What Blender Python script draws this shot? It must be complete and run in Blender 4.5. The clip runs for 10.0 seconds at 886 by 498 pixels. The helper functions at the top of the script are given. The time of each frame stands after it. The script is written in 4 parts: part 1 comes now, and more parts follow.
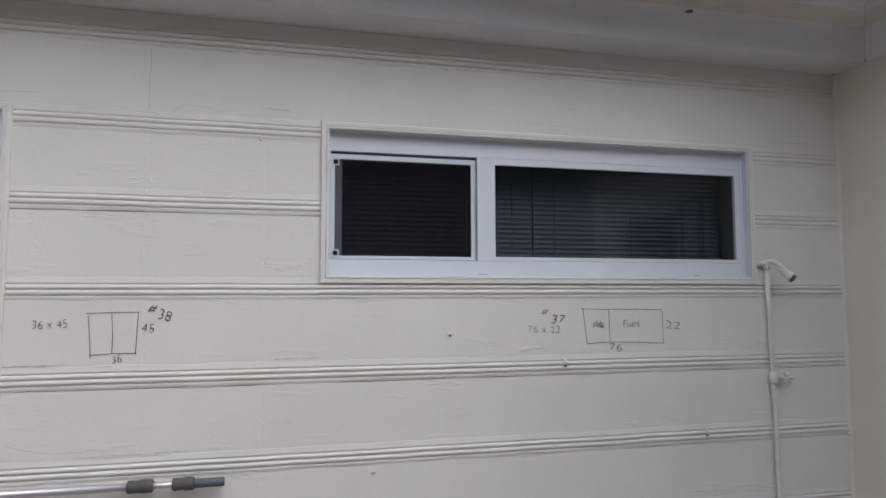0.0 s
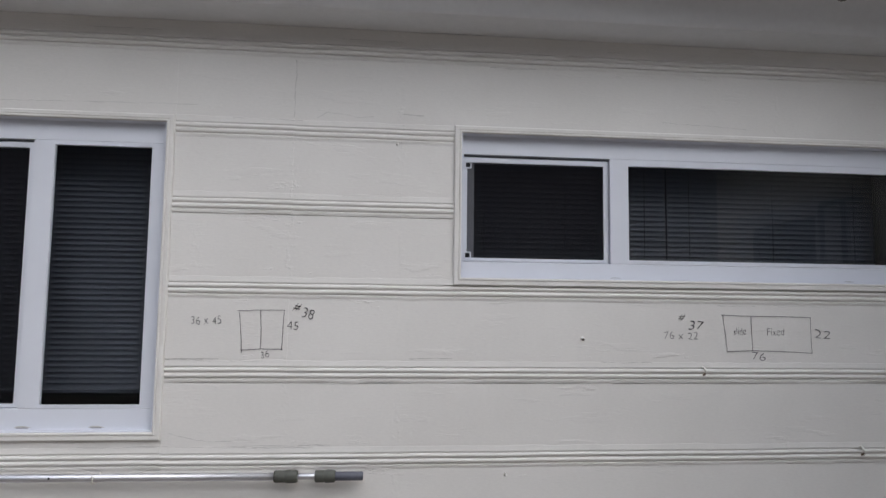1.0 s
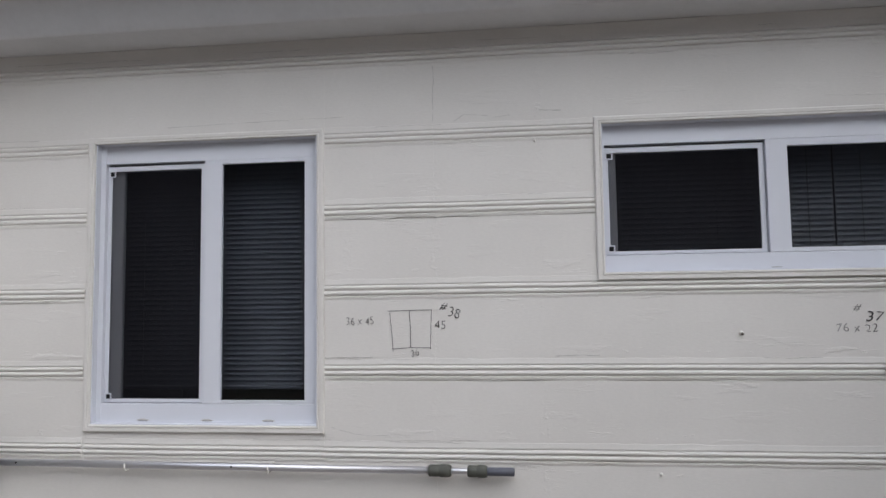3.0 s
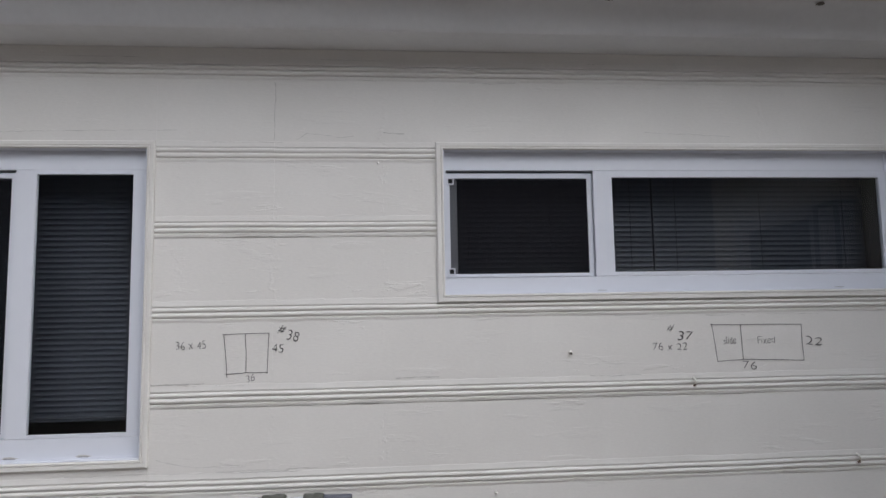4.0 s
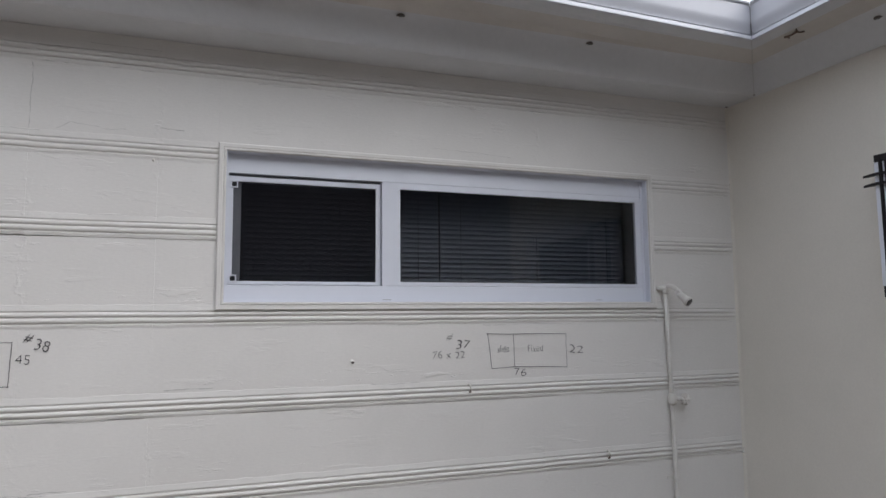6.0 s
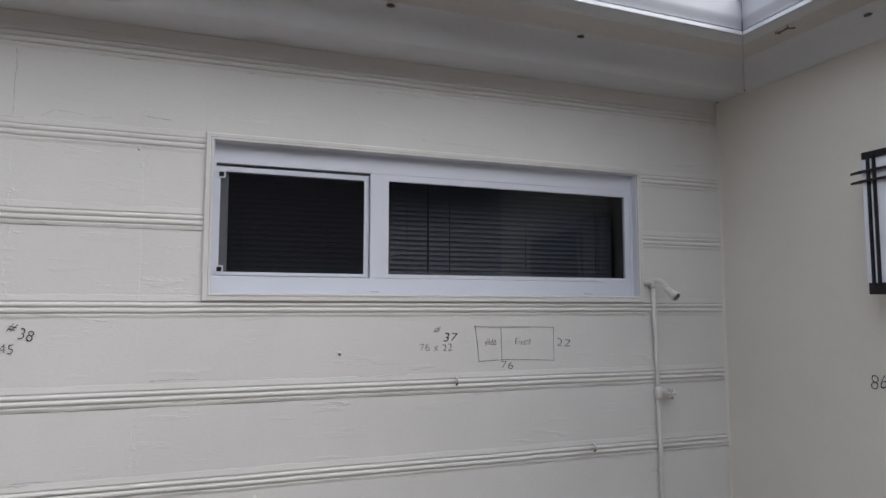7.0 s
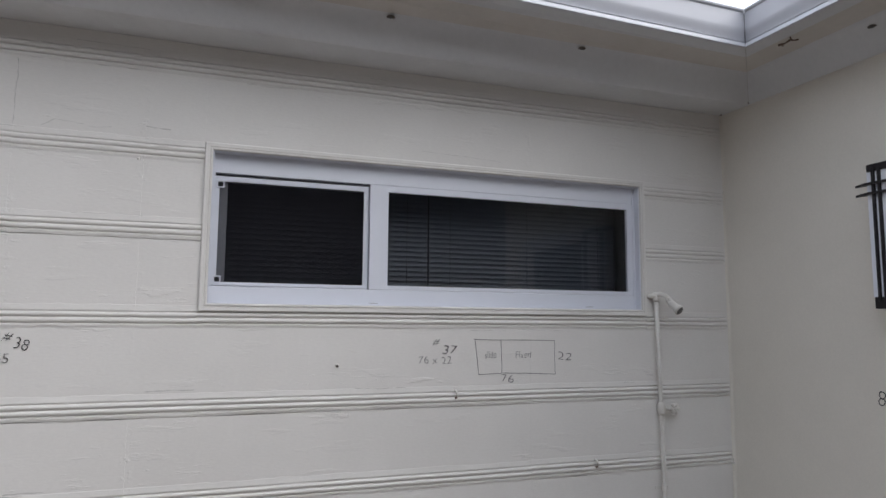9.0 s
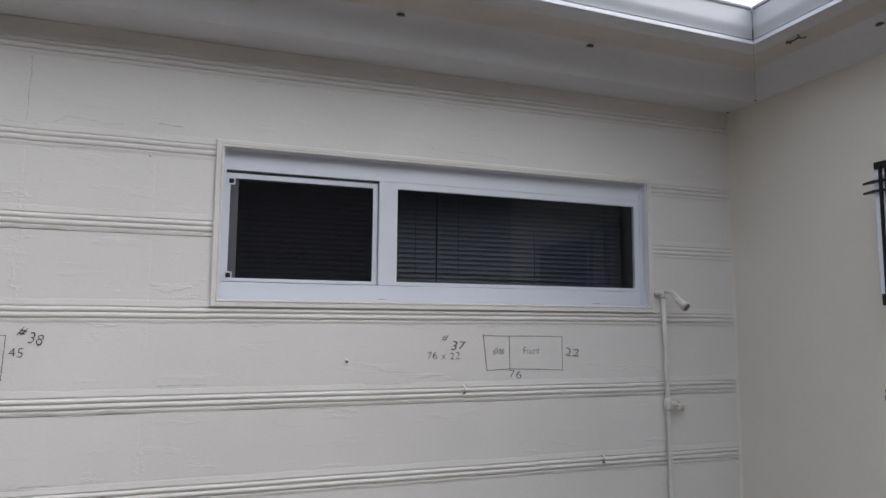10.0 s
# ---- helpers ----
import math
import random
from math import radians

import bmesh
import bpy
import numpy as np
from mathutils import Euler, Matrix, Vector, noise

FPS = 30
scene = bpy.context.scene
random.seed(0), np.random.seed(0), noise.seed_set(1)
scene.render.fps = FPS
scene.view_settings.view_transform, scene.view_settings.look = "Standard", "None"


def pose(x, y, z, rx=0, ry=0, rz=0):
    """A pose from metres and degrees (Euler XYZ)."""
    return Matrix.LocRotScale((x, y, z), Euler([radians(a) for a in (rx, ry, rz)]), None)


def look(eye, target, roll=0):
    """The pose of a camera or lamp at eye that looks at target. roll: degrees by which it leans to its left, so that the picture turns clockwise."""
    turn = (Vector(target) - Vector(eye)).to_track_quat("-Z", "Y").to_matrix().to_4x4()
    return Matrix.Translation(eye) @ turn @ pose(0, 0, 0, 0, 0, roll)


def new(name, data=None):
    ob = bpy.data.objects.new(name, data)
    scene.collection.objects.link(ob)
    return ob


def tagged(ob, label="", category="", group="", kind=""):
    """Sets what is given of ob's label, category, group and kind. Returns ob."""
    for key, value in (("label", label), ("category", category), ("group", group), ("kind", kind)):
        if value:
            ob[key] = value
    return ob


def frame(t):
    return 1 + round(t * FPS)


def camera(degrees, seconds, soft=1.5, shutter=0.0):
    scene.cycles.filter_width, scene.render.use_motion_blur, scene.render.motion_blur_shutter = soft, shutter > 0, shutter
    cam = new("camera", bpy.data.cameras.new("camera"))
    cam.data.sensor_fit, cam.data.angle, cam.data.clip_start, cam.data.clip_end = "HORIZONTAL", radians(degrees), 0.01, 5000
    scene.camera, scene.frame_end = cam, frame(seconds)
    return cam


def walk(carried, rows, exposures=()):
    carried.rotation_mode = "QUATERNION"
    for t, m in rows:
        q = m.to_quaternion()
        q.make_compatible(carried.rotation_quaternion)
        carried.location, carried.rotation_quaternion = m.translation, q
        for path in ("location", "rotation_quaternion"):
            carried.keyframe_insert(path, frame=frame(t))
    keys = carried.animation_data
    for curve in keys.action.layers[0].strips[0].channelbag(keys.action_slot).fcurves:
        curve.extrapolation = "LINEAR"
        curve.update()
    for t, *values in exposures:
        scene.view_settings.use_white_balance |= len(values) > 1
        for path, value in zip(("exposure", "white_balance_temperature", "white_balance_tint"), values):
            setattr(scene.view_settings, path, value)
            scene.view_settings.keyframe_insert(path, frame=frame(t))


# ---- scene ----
cam = camera(66.8, 10.0)
PATH = [
    (0, (-0.197, -2.692, 1.41), (0.284, -0.757, 1.561), -0.2),
    (0.5, (-0.257, -2.682, 1.396), (0.157, -0.732, 1.564), -0.0),
    (1, (-0.33, -2.672, 1.386), (-0.138, -0.688, 1.56), 0.7),
    (1.5, (-0.428, -2.682, 1.395), (-0.465, -0.688, 1.547), 0.7),
    (2, (-0.482, -2.7, 1.381), (-0.753, -0.724, 1.53), 0.5),
    (2.2, (-0.455, -2.698, 1.355), (-0.805, -0.736, 1.519), 0.2),
    (2.45, (-0.435, -2.696, 1.365), (-0.818, -0.739, 1.523), -0.1),
    (2.7, (-0.390, -2.692, 1.387), (-0.729, -0.727, 1.540), -0.4),
    (3, (-0.332, -2.686, 1.415), (-0.558, -0.704, 1.561), -0.8),
    (3.3, (-0.304, -2.683, 1.428), (-0.393, -0.69, 1.568), -0.9),
    (3.5, (-0.305, -2.672, 1.409), (-0.305, -0.679, 1.578), -0.9),
    (4, (-0.236, -2.673, 1.422), (-0.065, -0.69, 1.621), -1.0),
    (4.5, (-0.186, -2.664, 1.439), (0.178, -0.707, 1.634), -1.1),
    (5, (-0.129, -2.669, 1.441), (0.381, -0.746, 1.645), -1.1),
    (5.5, (-0.099, -2.686, 1.443), (0.507, -0.79, 1.645), -0.7),
    (6, (-0.081, -2.701, 1.444), (0.594, -0.829, 1.645), -0.5),
    (6.2, (-0.074, -2.703, 1.457), (0.616, -0.835, 1.645), -0.3),
    (7.3, (-0.047, -2.705, 1.447), (0.647, -0.837, 1.62), 0.1),
    (7.5, (-0.033, -2.716, 1.441), (0.652, -0.846, 1.626), 0.1),
    (8, (-0.025, -2.722, 1.443), (0.653, -0.851, 1.652), 0.2),
    (8.5, (-0.021, -2.71, 1.446), (0.651, -0.838, 1.659), 0.4),
    (9, (-0.02, -2.695, 1.441), (0.651, -0.824, 1.658), 0.4),
    (9.5, (-0.022, -2.698, 1.447), (0.652, -0.827, 1.659), 0.3),
    (10, (-0.05, -2.704, 1.437), (0.614, -0.829, 1.645), 0.5),
]
walk(cam, [(t, look(eye, target, roll)) for t, eye, target, roll in PATH])

# ---- light ----
SUN_DIR = (radians(45), radians(142))          # elevation, bearing: behind and to the east
world = bpy.data.worlds.new("overcast_sky")
scene.world = world
world.use_nodes = True
wn = world.node_tree.nodes
bg = wn["Background"]
sky = wn.new("ShaderNodeTexSky")
sky.sky_type = "NISHITA"
sky.sun_disc = False
sky.sun_elevation, sky.sun_rotation = SUN_DIR
sky.air_density, sky.dust_density, sky.ozone_density = 1.0, 6.0, 1.0
soft = wn.new("ShaderNodeHueSaturation")       # cloud cover takes most of the blue away
soft.inputs["Saturation"].default_value = 0.6
world.node_tree.links.new(sky.outputs[0], soft.inputs["Color"])
cloud = wn.new("ShaderNodeMix")                # an even sheet of cloud over the clear sky
cloud.data_type = "RGBA"
cloud.inputs["Factor"].default_value = 0.80
cloud.inputs["B"].default_value = (10.10, 10.68, 12.00, 1)
world.node_tree.links.new(soft.outputs[0], cloud.inputs["A"])
world.node_tree.links.new(cloud.outputs["Result"], bg.inputs["Color"])
bg.inputs["Strength"].default_value = 0.13
sun_data = bpy.data.lights.new("sun", "SUN")
sun_data.energy, sun_data.angle, sun_data.color = 0.5, radians(60), (1.0, 0.98, 0.96)
sun = new("sun", sun_data)
sun.matrix_world = look((0, 0, 0), (-math.sin(SUN_DIR[1]) * math.cos(SUN_DIR[0]), -math.cos(SUN_DIR[1]) * math.cos(SUN_DIR[0]), -math.sin(SUN_DIR[0])))
sun.location = (-8, -8, 12)
scene.view_settings.exposure = 0.50


# ---- materials ----
def base_material(name):
    m = bpy.data.materials.new(name)
    m.use_nodes = True
    return m, m.node_tree.nodes, m.node_tree.links, m.node_tree.nodes["Principled BSDF"]


def rough_paint(name, colour, dark, roughness=0.6, big=1.2, fine=60.0, stretch=(1, 1, 1), bump=0.35, ridges=0.0, spec=0.35):
    """Painted surface: two scales of tone, fine grain relief, and brushed ridges along the board."""
    m, n, l, p = base_material(name)
    mp = n.new("ShaderNodeMapping")
    mp.inputs["Scale"].default_value = stretch
    geo = n.new("ShaderNodeNewGeometry")
    l.new(geo.outputs["Position"], mp.inputs[0])
    a = n.new("ShaderNodeTexNoise")
    a.inputs["Scale"].default_value, a.inputs["Detail"].default_value, a.inputs["Roughness"].default_value = big, 6, 0.6
    b = n.new("ShaderNodeTexNoise")
    b.inputs["Scale"].default_value, b.inputs["Detail"].default_value = fine, 4
    l.new(geo.outputs["Position"], a.inputs["Vector"])
    l.new(mp.outputs[0], b.inputs["Vector"])
    ramp = n.new("ShaderNodeValToRGB")
    ramp.color_ramp.elements[0].position, ramp.color_ramp.elements[1].position = 0.3, 0.62
    ramp.color_ramp.elements[0].color, ramp.color_ramp.elements[1].color = (*dark, 1), (*colour, 1)
    l.new(a.outputs["Fac"], ramp.inputs[0])
    mix = n.new("ShaderNodeMix")
    mix.data_type, mix.blend_type = "RGBA", "MULTIPLY"
    mix.inputs["Factor"].default_value = 0.10
    l.new(ramp.outputs[0], mix.inputs["A"])
    l.new(b.outputs["Fac"], mix.inputs["B"])
    l.new(mix.outputs["Result"], p.inputs["Base Color"])
    height = b.outputs["Fac"]
    if ridges:
        # long uneven brush and filler ridges
        mr = n.new("ShaderNodeMapping")
        mr.inputs["Scale"].default_value = (4.0, 4.0, 26.0)
        l.new(geo.outputs["Position"], mr.inputs[0])
        r = n.new("ShaderNodeTexNoise")
        r.noise_type = "RIDGED_MULTIFRACTAL"
        r.inputs["Scale"].default_value, r.inputs["Detail"].default_value = 1.0, 5
        l.new(mr.outputs[0], r.inputs["Vector"])
        thin_ridge = n.new("ShaderNodeMapRange")
        thin_ridge.inputs["From Min"].default_value, thin_ridge.inputs["From Max"].default_value = 0.62, 0.95
        l.new(r.outputs["Fac"], thin_ridge.inputs["Value"])
        mask = n.new("ShaderNodeTexNoise")
        mask.inputs["Scale"].default_value, mask.inputs["Detail"].default_value = 2.3, 3
        l.new(geo.outputs["Position"], mask.inputs["Vector"])
        mk = n.new("ShaderNodeMapRange")
        mk.inputs["From Min"].default_value, mk.inputs["From Max"].default_value = 0.42, 0.64
        l.new(mask.outputs["Fac"], mk.inputs["Value"])
        layers = []                             # edges of old, partly lost coats of paint
        for seed, scale, cut in ((0.0, (3.2, 3.2, 15.0), 0.57), (7.3, (8.0, 8.0, 30.0), 0.61)):
            ms = n.new("ShaderNodeMapping")
            ms.inputs["Location"].default_value, ms.inputs["Scale"].default_value = (seed, 0, seed), scale
            l.new(geo.outputs["Position"], ms.inputs[0])
            q = n.new("ShaderNodeTexNoise")
            q.inputs["Scale"].default_value, q.inputs["Detail"].default_value, q.inputs["Roughness"].default_value = 1.0, 6, 0.62
            l.new(ms.outputs[0], q.inputs["Vector"])
            st = n.new("ShaderNodeMapRange")
            st.inputs["From Min"].default_value, st.inputs["From Max"].default_value = cut, cut + 0.06
            l.new(q.outputs["Fac"], st.inputs["Value"])
            layers.append(st.outputs[0])
        both = n.new("ShaderNodeMath")
        both.operation = "MULTIPLY_ADD"
        both.inputs[1].default_value = 0.6
        l.new(layers[1], both.inputs[0])
        l.new(layers[0], both.inputs[2])
        xyz = n.new("ShaderNodeSeparateXYZ")
        l.new(geo.outputs["Position"], xyz.inputs[0])

        def calc(kind, a, b, c=None):
            q = n.new("ShaderNodeMath")
            q.operation = kind
            for i, v in enumerate((a, b, c)):
                if v is None:
                    continue
                if isinstance(v, (int, float)):
                    q.inputs[i].default_value = v
                else:
                    l.new(v, q.inputs[i])
            return q.outputs[0]

        # paint lifts most beside the reeded bands, which follow one another every 0.3245 m
        course = calc("FRACT", calc("MULTIPLY_ADD", xyz.outputs["Z"], 1 / 0.3245, 10 - 0.782 / 0.3245), 0.0)
        edge = n.new("ShaderNodeValToRGB")
        e = edge.color_ramp.elements
        e[0].position, e[0].color = 0.22, (0.25, 0.25, 0.25, 1)
        e[1].position, e[1].color = 0.98, (0.25, 0.25, 0.25, 1)
        for at, v in ((0.26, 1.0), (0.31, 0.75), (0.42, 0.30), (0.80, 0.30), (0.88, 0.65), (0.945, 1.0)):
            q = e.new(at)
            q.color = (v, v, v, 1)
        l.new(course, edge.inputs[0])
        coat_all = calc("MULTIPLY", both.outputs[0], calc("MULTIPLY_ADD", mk.outputs[0], 0.75, 0.25))
        beside = calc("MULTIPLY", coat_all, edge.outputs[0])
        # lumpy filler over the butt joints
        lump = n.new("ShaderNodeTexNoise")
        lump.inputs["Scale"].default_value, lump.inputs["Detail"].default_value = 46.0, 4
        l.new(geo.outputs["Position"], lump.inputs["Vector"])
        filler = None
        for x, half in ((-0.673, 0.030), (-0.245, 0.026), (-1.035, 0.030), (1.36, 0.024)):
            d = calc("ABSOLUTE", calc("SUBTRACT", xyz.outputs["X"], x), 0.0)
            near = n.new("ShaderNodeMapRange")
            near.inputs["From Min"].default_value, near.inputs["From Max"].default_value = half, half * 0.3
            l.new(d, near.inputs["Value"])
            filler = near.outputs[0] if filler is None else calc("ADD", filler, near.outputs[0])
        lumps = n.new("ShaderNodeMapRange")
        lumps.inputs["From Min"].default_value, lumps.inputs["From Max"].default_value = 0.50, 0.70
        l.new(lump.outputs["Fac"], lumps.inputs["Value"])
        relief = calc("MULTIPLY_ADD", calc("MULTIPLY", calc("MULTIPLY", filler, mk.outputs[0]), lumps.outputs[0]), 0.5, beside)
        mul = n.new("ShaderNodeMath")
        mul.operation = "MULTIPLY_ADD"
        mul.inputs[1].default_value = 0.16
        l.new(thin_ridge.outputs[0], mul.inputs[0])
        l.new(relief, mul.inputs[2])
        add = n.new("ShaderNodeMath")
        add.operation = "MULTIPLY_ADD"
        add.inputs[1].default_value = ridges
        l.new(mul.outputs[0], add.inputs[0])
        weak = n.new("ShaderNodeMath")
        weak.operation = "MULTIPLY"
        weak.inputs[1].default_value = 0.16
        l.new(b.outputs["Fac"], weak.inputs[0])
        l.new(weak.outputs[0], add.inputs[2])
        height = add.outputs[0]
    bp = n.new("ShaderNodeBump")
    bp.inputs["Strength"].default_value, bp.inputs["Distance"].default_value = bump, 0.003
    l.new(height, bp.inputs["Height"])
    l.new(bp.outputs[0], p.inputs["Normal"])
    p.inputs["Roughness"].default_value = roughness
    p.inputs["Specular IOR Level"].default_value = spec
    return m


def simple(name, colour, roughness, metal=0.0, vary=0.12, scale=25.0, bump=0.1):
    m, n, l, p = base_material(name)
    co = n.new("ShaderNodeTexCoord")
    a = n.new("ShaderNodeTexNoise")
    a.inputs["Scale"].default_value, a.inputs["Detail"].default_value = scale, 5
    l.new(co.outputs["Object"], a.inputs["Vector"])
    mx = n.new("ShaderNodeMix")
    mx.data_type = "RGBA"
    mx.inputs["A"].default_value = (*[c * (1 - vary) for c in colour], 1)
    mx.inputs["B"].default_value = (*[min(1, c * (1 + vary)) for c in colour], 1)
    l.new(a.outputs["Fac"], mx.inputs["Factor"])
    l.new(mx.outputs["Result"], p.inputs["Base Color"])
    rr = n.new("ShaderNodeMapRange")
    rr.inputs["To Min"].default_value, rr.inputs["To Max"].default_value = max(0.02, roughness - 0.08), min(1, roughness + 0.08)
    l.new(a.outputs["Fac"], rr.inputs["Value"])
    l.new(rr.outputs[0], p.inputs["Roughness"])
    bp = n.new("ShaderNodeBump")
    bp.inputs["Strength"].default_value, bp.inputs["Distance"].default_value = bump, 0.002
    l.new(a.outputs["Fac"], bp.inputs["Height"])
    l.new(bp.outputs[0], p.inputs["Normal"])
    p.inputs["Metallic"].default_value = metal
    return m


M_SIDING = rough_paint("cream_siding_paint", (0.74, 0.72, 0.69), (0.69, 0.67, 0.64), 0.55, 1.6, 55, (1, 1, 3), 0.70, 1.15)
M_STUCCO = rough_paint("cream_render_paint", (0.76, 0.72, 0.655), (0.70, 0.665, 0.60), 0.75, 1.1, 120, (1, 1, 1), 0.06)
# Two soffit tones: skylight and ground bounce are put into their colour.
M_SOFFIT = rough_paint("soffit_cool_light_tint", (0.68, 0.685, 0.70), (0.62, 0.625, 0.64), 0.7, 2.2, 40, (1, 1, 1), 0.12)
M_SOFFIT_WARM_TINT = rough_paint("soffit_warm_light_tint", (0.625, 0.59, 0.55), (0.565, 0.53, 0.49), 0.7, 2.2, 40, (1, 1, 1), 0.12)
M_TRIM = rough_paint("cream_trim_paint", (0.75, 0.73, 0.70), (0.70, 0.68, 0.65), 0.5, 4.0, 70, (1, 1, 1), 0.2)
M_PIPE = rough_paint("cream_pipe_paint", (0.73, 0.71, 0.67), (0.62, 0.595, 0.55), 0.5, 14.0, 160, (1, 1, 1), 0.3)
M_VINYL = simple("white_vinyl", (0.655, 0.675, 0.735), 0.38, 0, 0.03, 8, 0.03)
M_VINYL_SHADE = simple("window_track_plastic", (0.20, 0.20, 0.21), 0.5, 0, 0.08, 20, 0.05)
M_GUTTER = simple("white_gutter_enamel", (0.54, 0.55, 0.59), 0.35, 0, 0.04, 6, 0.05)
# Near-black colour carries the shade of the unlit inside.
M_DARK = simple("unlit_inside_shade", (0.035, 0.035, 0.04), 0.9, 0, 0.1, 3, 0.0)
M_SLAT = simple("slate_grey_blind", (0.062, 0.068, 0.086), 0.45, 0, 0.08, 12, 0.02)
M_CORD = simple("blind_cord", (0.03, 0.03, 0.035), 0.8, 0, 0.1, 60, 0.1)
M_ALU = simple("brushed_aluminium", (0.66, 0.66, 0.70), 0.48, 1.0, 0.06, 40, 0.05)
M_GRIP = simple("olive_grey_grip", (0.075, 0.078, 0.066), 0.6, 0, 0.18, 90, 0.3)
M_TUBE = simple("slate_plastic_sleeve", (0.085, 0.09, 0.115), 0.5, 0, 0.15, 60, 0.15)
M_BLACK = simple("black_plastic", (0.012, 0.012, 0.014), 0.5, 0, 0.2, 50, 0.15)
M_NET = simple("black_net_cloth", (0.004, 0.004, 0.005), 0.9, 0, 0.3, 120, 0.2)
for dull in (M_NET, M_BLACK):
    dull.node_tree.nodes["Principled BSDF"].inputs["Specular IOR Level"].default_value = 0.15
M_TEAL = simple("pale_mint_plastic", (0.25, 0.44, 0.37), 0.5, 0, 0.1, 30, 0.15)
M_PENCIL = simple("pencil_graphite", (0.075, 0.075, 0.08), 0.6, 0, 0.35, 240, 0.1)
M_INK = simple("soft_pencil", (0.03, 0.03, 0.034), 0.6, 0, 0.3, 240, 0.1)
M_CRACK = simple("open_crack_dirt", (0.47, 0.455, 0.435), 0.9, 0, 0.35, 160, 0.2)
M_HOLE = simple("screw_dirt_and_shade", (0.12, 0.105, 0.09), 0.85, 0, 0.3, 120, 0.3)
M_RUST = simple("rust_and_hook_shade", (0.17, 0.12, 0.09), 0.85, 0, 0.4, 160, 0.4)
M_STEEL = simple("dull_steel", (0.16, 0.155, 0.15), 0.45, 1.0, 0.2, 120, 0.2)
M_LAMP_GLASS = simple("frosted_lamp_glass", (0.74, 0.76, 0.82), 0.35, 0, 0.04, 10, 0.02)
M_BRONZE = simple("black_lamp_metal", (0.018, 0.016, 0.018), 0.42, 0.4, 0.2, 60, 0.1)
M_CONCRETE = rough_paint("tan_patio_paving", (0.24, 0.21, 0.18), (0.18, 0.155, 0.13), 0.85, 0.8, 90, (1, 1, 1), 0.3)
M_ROOF = simple("roof_blocker_grey", (0.16, 0.155, 0.15), 0.9, 0, 0.3, 20, 0.4)
M_REAR = rough_paint("sky_blocker_grey", (0.08, 0.08, 0.085), (0.06, 0.06, 0.065), 0.85, 0.7, 60)

M_GLASS, gn, gl, gp = base_material("window_glass")
gp.inputs["Base Color"].default_value = (0.80, 0.83, 0.86, 1)
gp.inputs["Transmission Weight"].default_value = 1.0
gp.inputs["Roughness"].default_value = 0.0
gp.inputs["IOR"].default_value = 1.33

M_SCREEN, sn, sl, sp = base_material("insect_screen_mesh")
sp.inputs["Base Color"].default_value = (0.011, 0.011, 0.014, 1)
sp.inputs["Roughness"].default_value = 0.8
sp.inputs["Specular IOR Level"].default_value = 0.1
tr = sn.new("ShaderNodeBsdfTransparent")
sm = sn.new("ShaderNodeMixShader")
sm.inputs[0].default_value = 0.38
sl.new(tr.outputs[0], sm.inputs[1])
sl.new(sp.outputs[0], sm.inputs[2])
sl.new(sm.outputs[0], sn["Material Output"].inputs["Surface"])


# ---- mesh helpers ----
def link_mesh(name, bm, material, parent=None, smooth=False):
    me = bpy.data.meshes.new(name)
    bmesh.ops.recalc_face_normals(bm, faces=bm.faces)
    bm.to_mesh(me)
    bm.free()
    if smooth:
        for poly in me.polygons:
            poly.use_smooth = True
    me.materials.append(material)
    ob = new(name, me)
    ob.parent = parent
    return ob


def part(name, bm, material, parent, label="", smooth=False):
    ob = link_mesh(name, bm, material, parent, smooth)
    if label:
        ob["label"] = label
    return ob


def empty(name, at=(0, 0, 0)):
    ob = new(name)
    ob.empty_display_size = 0.05
    ob.location = at
    return ob


def box(x0, x1, y0, y1, z0, z1, bevel=0.0, bm=None):
    own = bm is None
    bm = bm or bmesh.new()
    vs = [bm.verts.new((x, y, z)) for x in (x0, x1) for y in (y0, y1) for z in (z0, z1)]
    fs = [bm.faces.new([vs[i] for i in q]) for q in ((0, 1, 3, 2), (4, 6, 7, 5), (0, 4, 5, 1), (2, 3, 7, 6), (0, 2, 6, 4), (1, 5, 7, 3))]
    if bevel and own:
        bmesh.ops.bevel(bm, geom=list(bm.edges), offset=bevel, segments=2, affect="EDGES", profile=0.6)
    return bm


def prism(profile, a, b, place):
    """A closed profile of (u, v) swept from a to b; place(s, u, v) gives the point."""
    bm = bmesh.new()
    A = [bm.verts.new(place(a, u, v)) for u, v in profile]
    B = [bm.verts.new(place(b, u, v)) for u, v in profile]
    k = len(profile)
    for i in range(k):
        j = (i + 1) % k
        bm.faces.new((A[i], A[j], B[j], B[i]))
    bm.faces.new(A)
    bm.faces.new(B[::-1])
    return bm


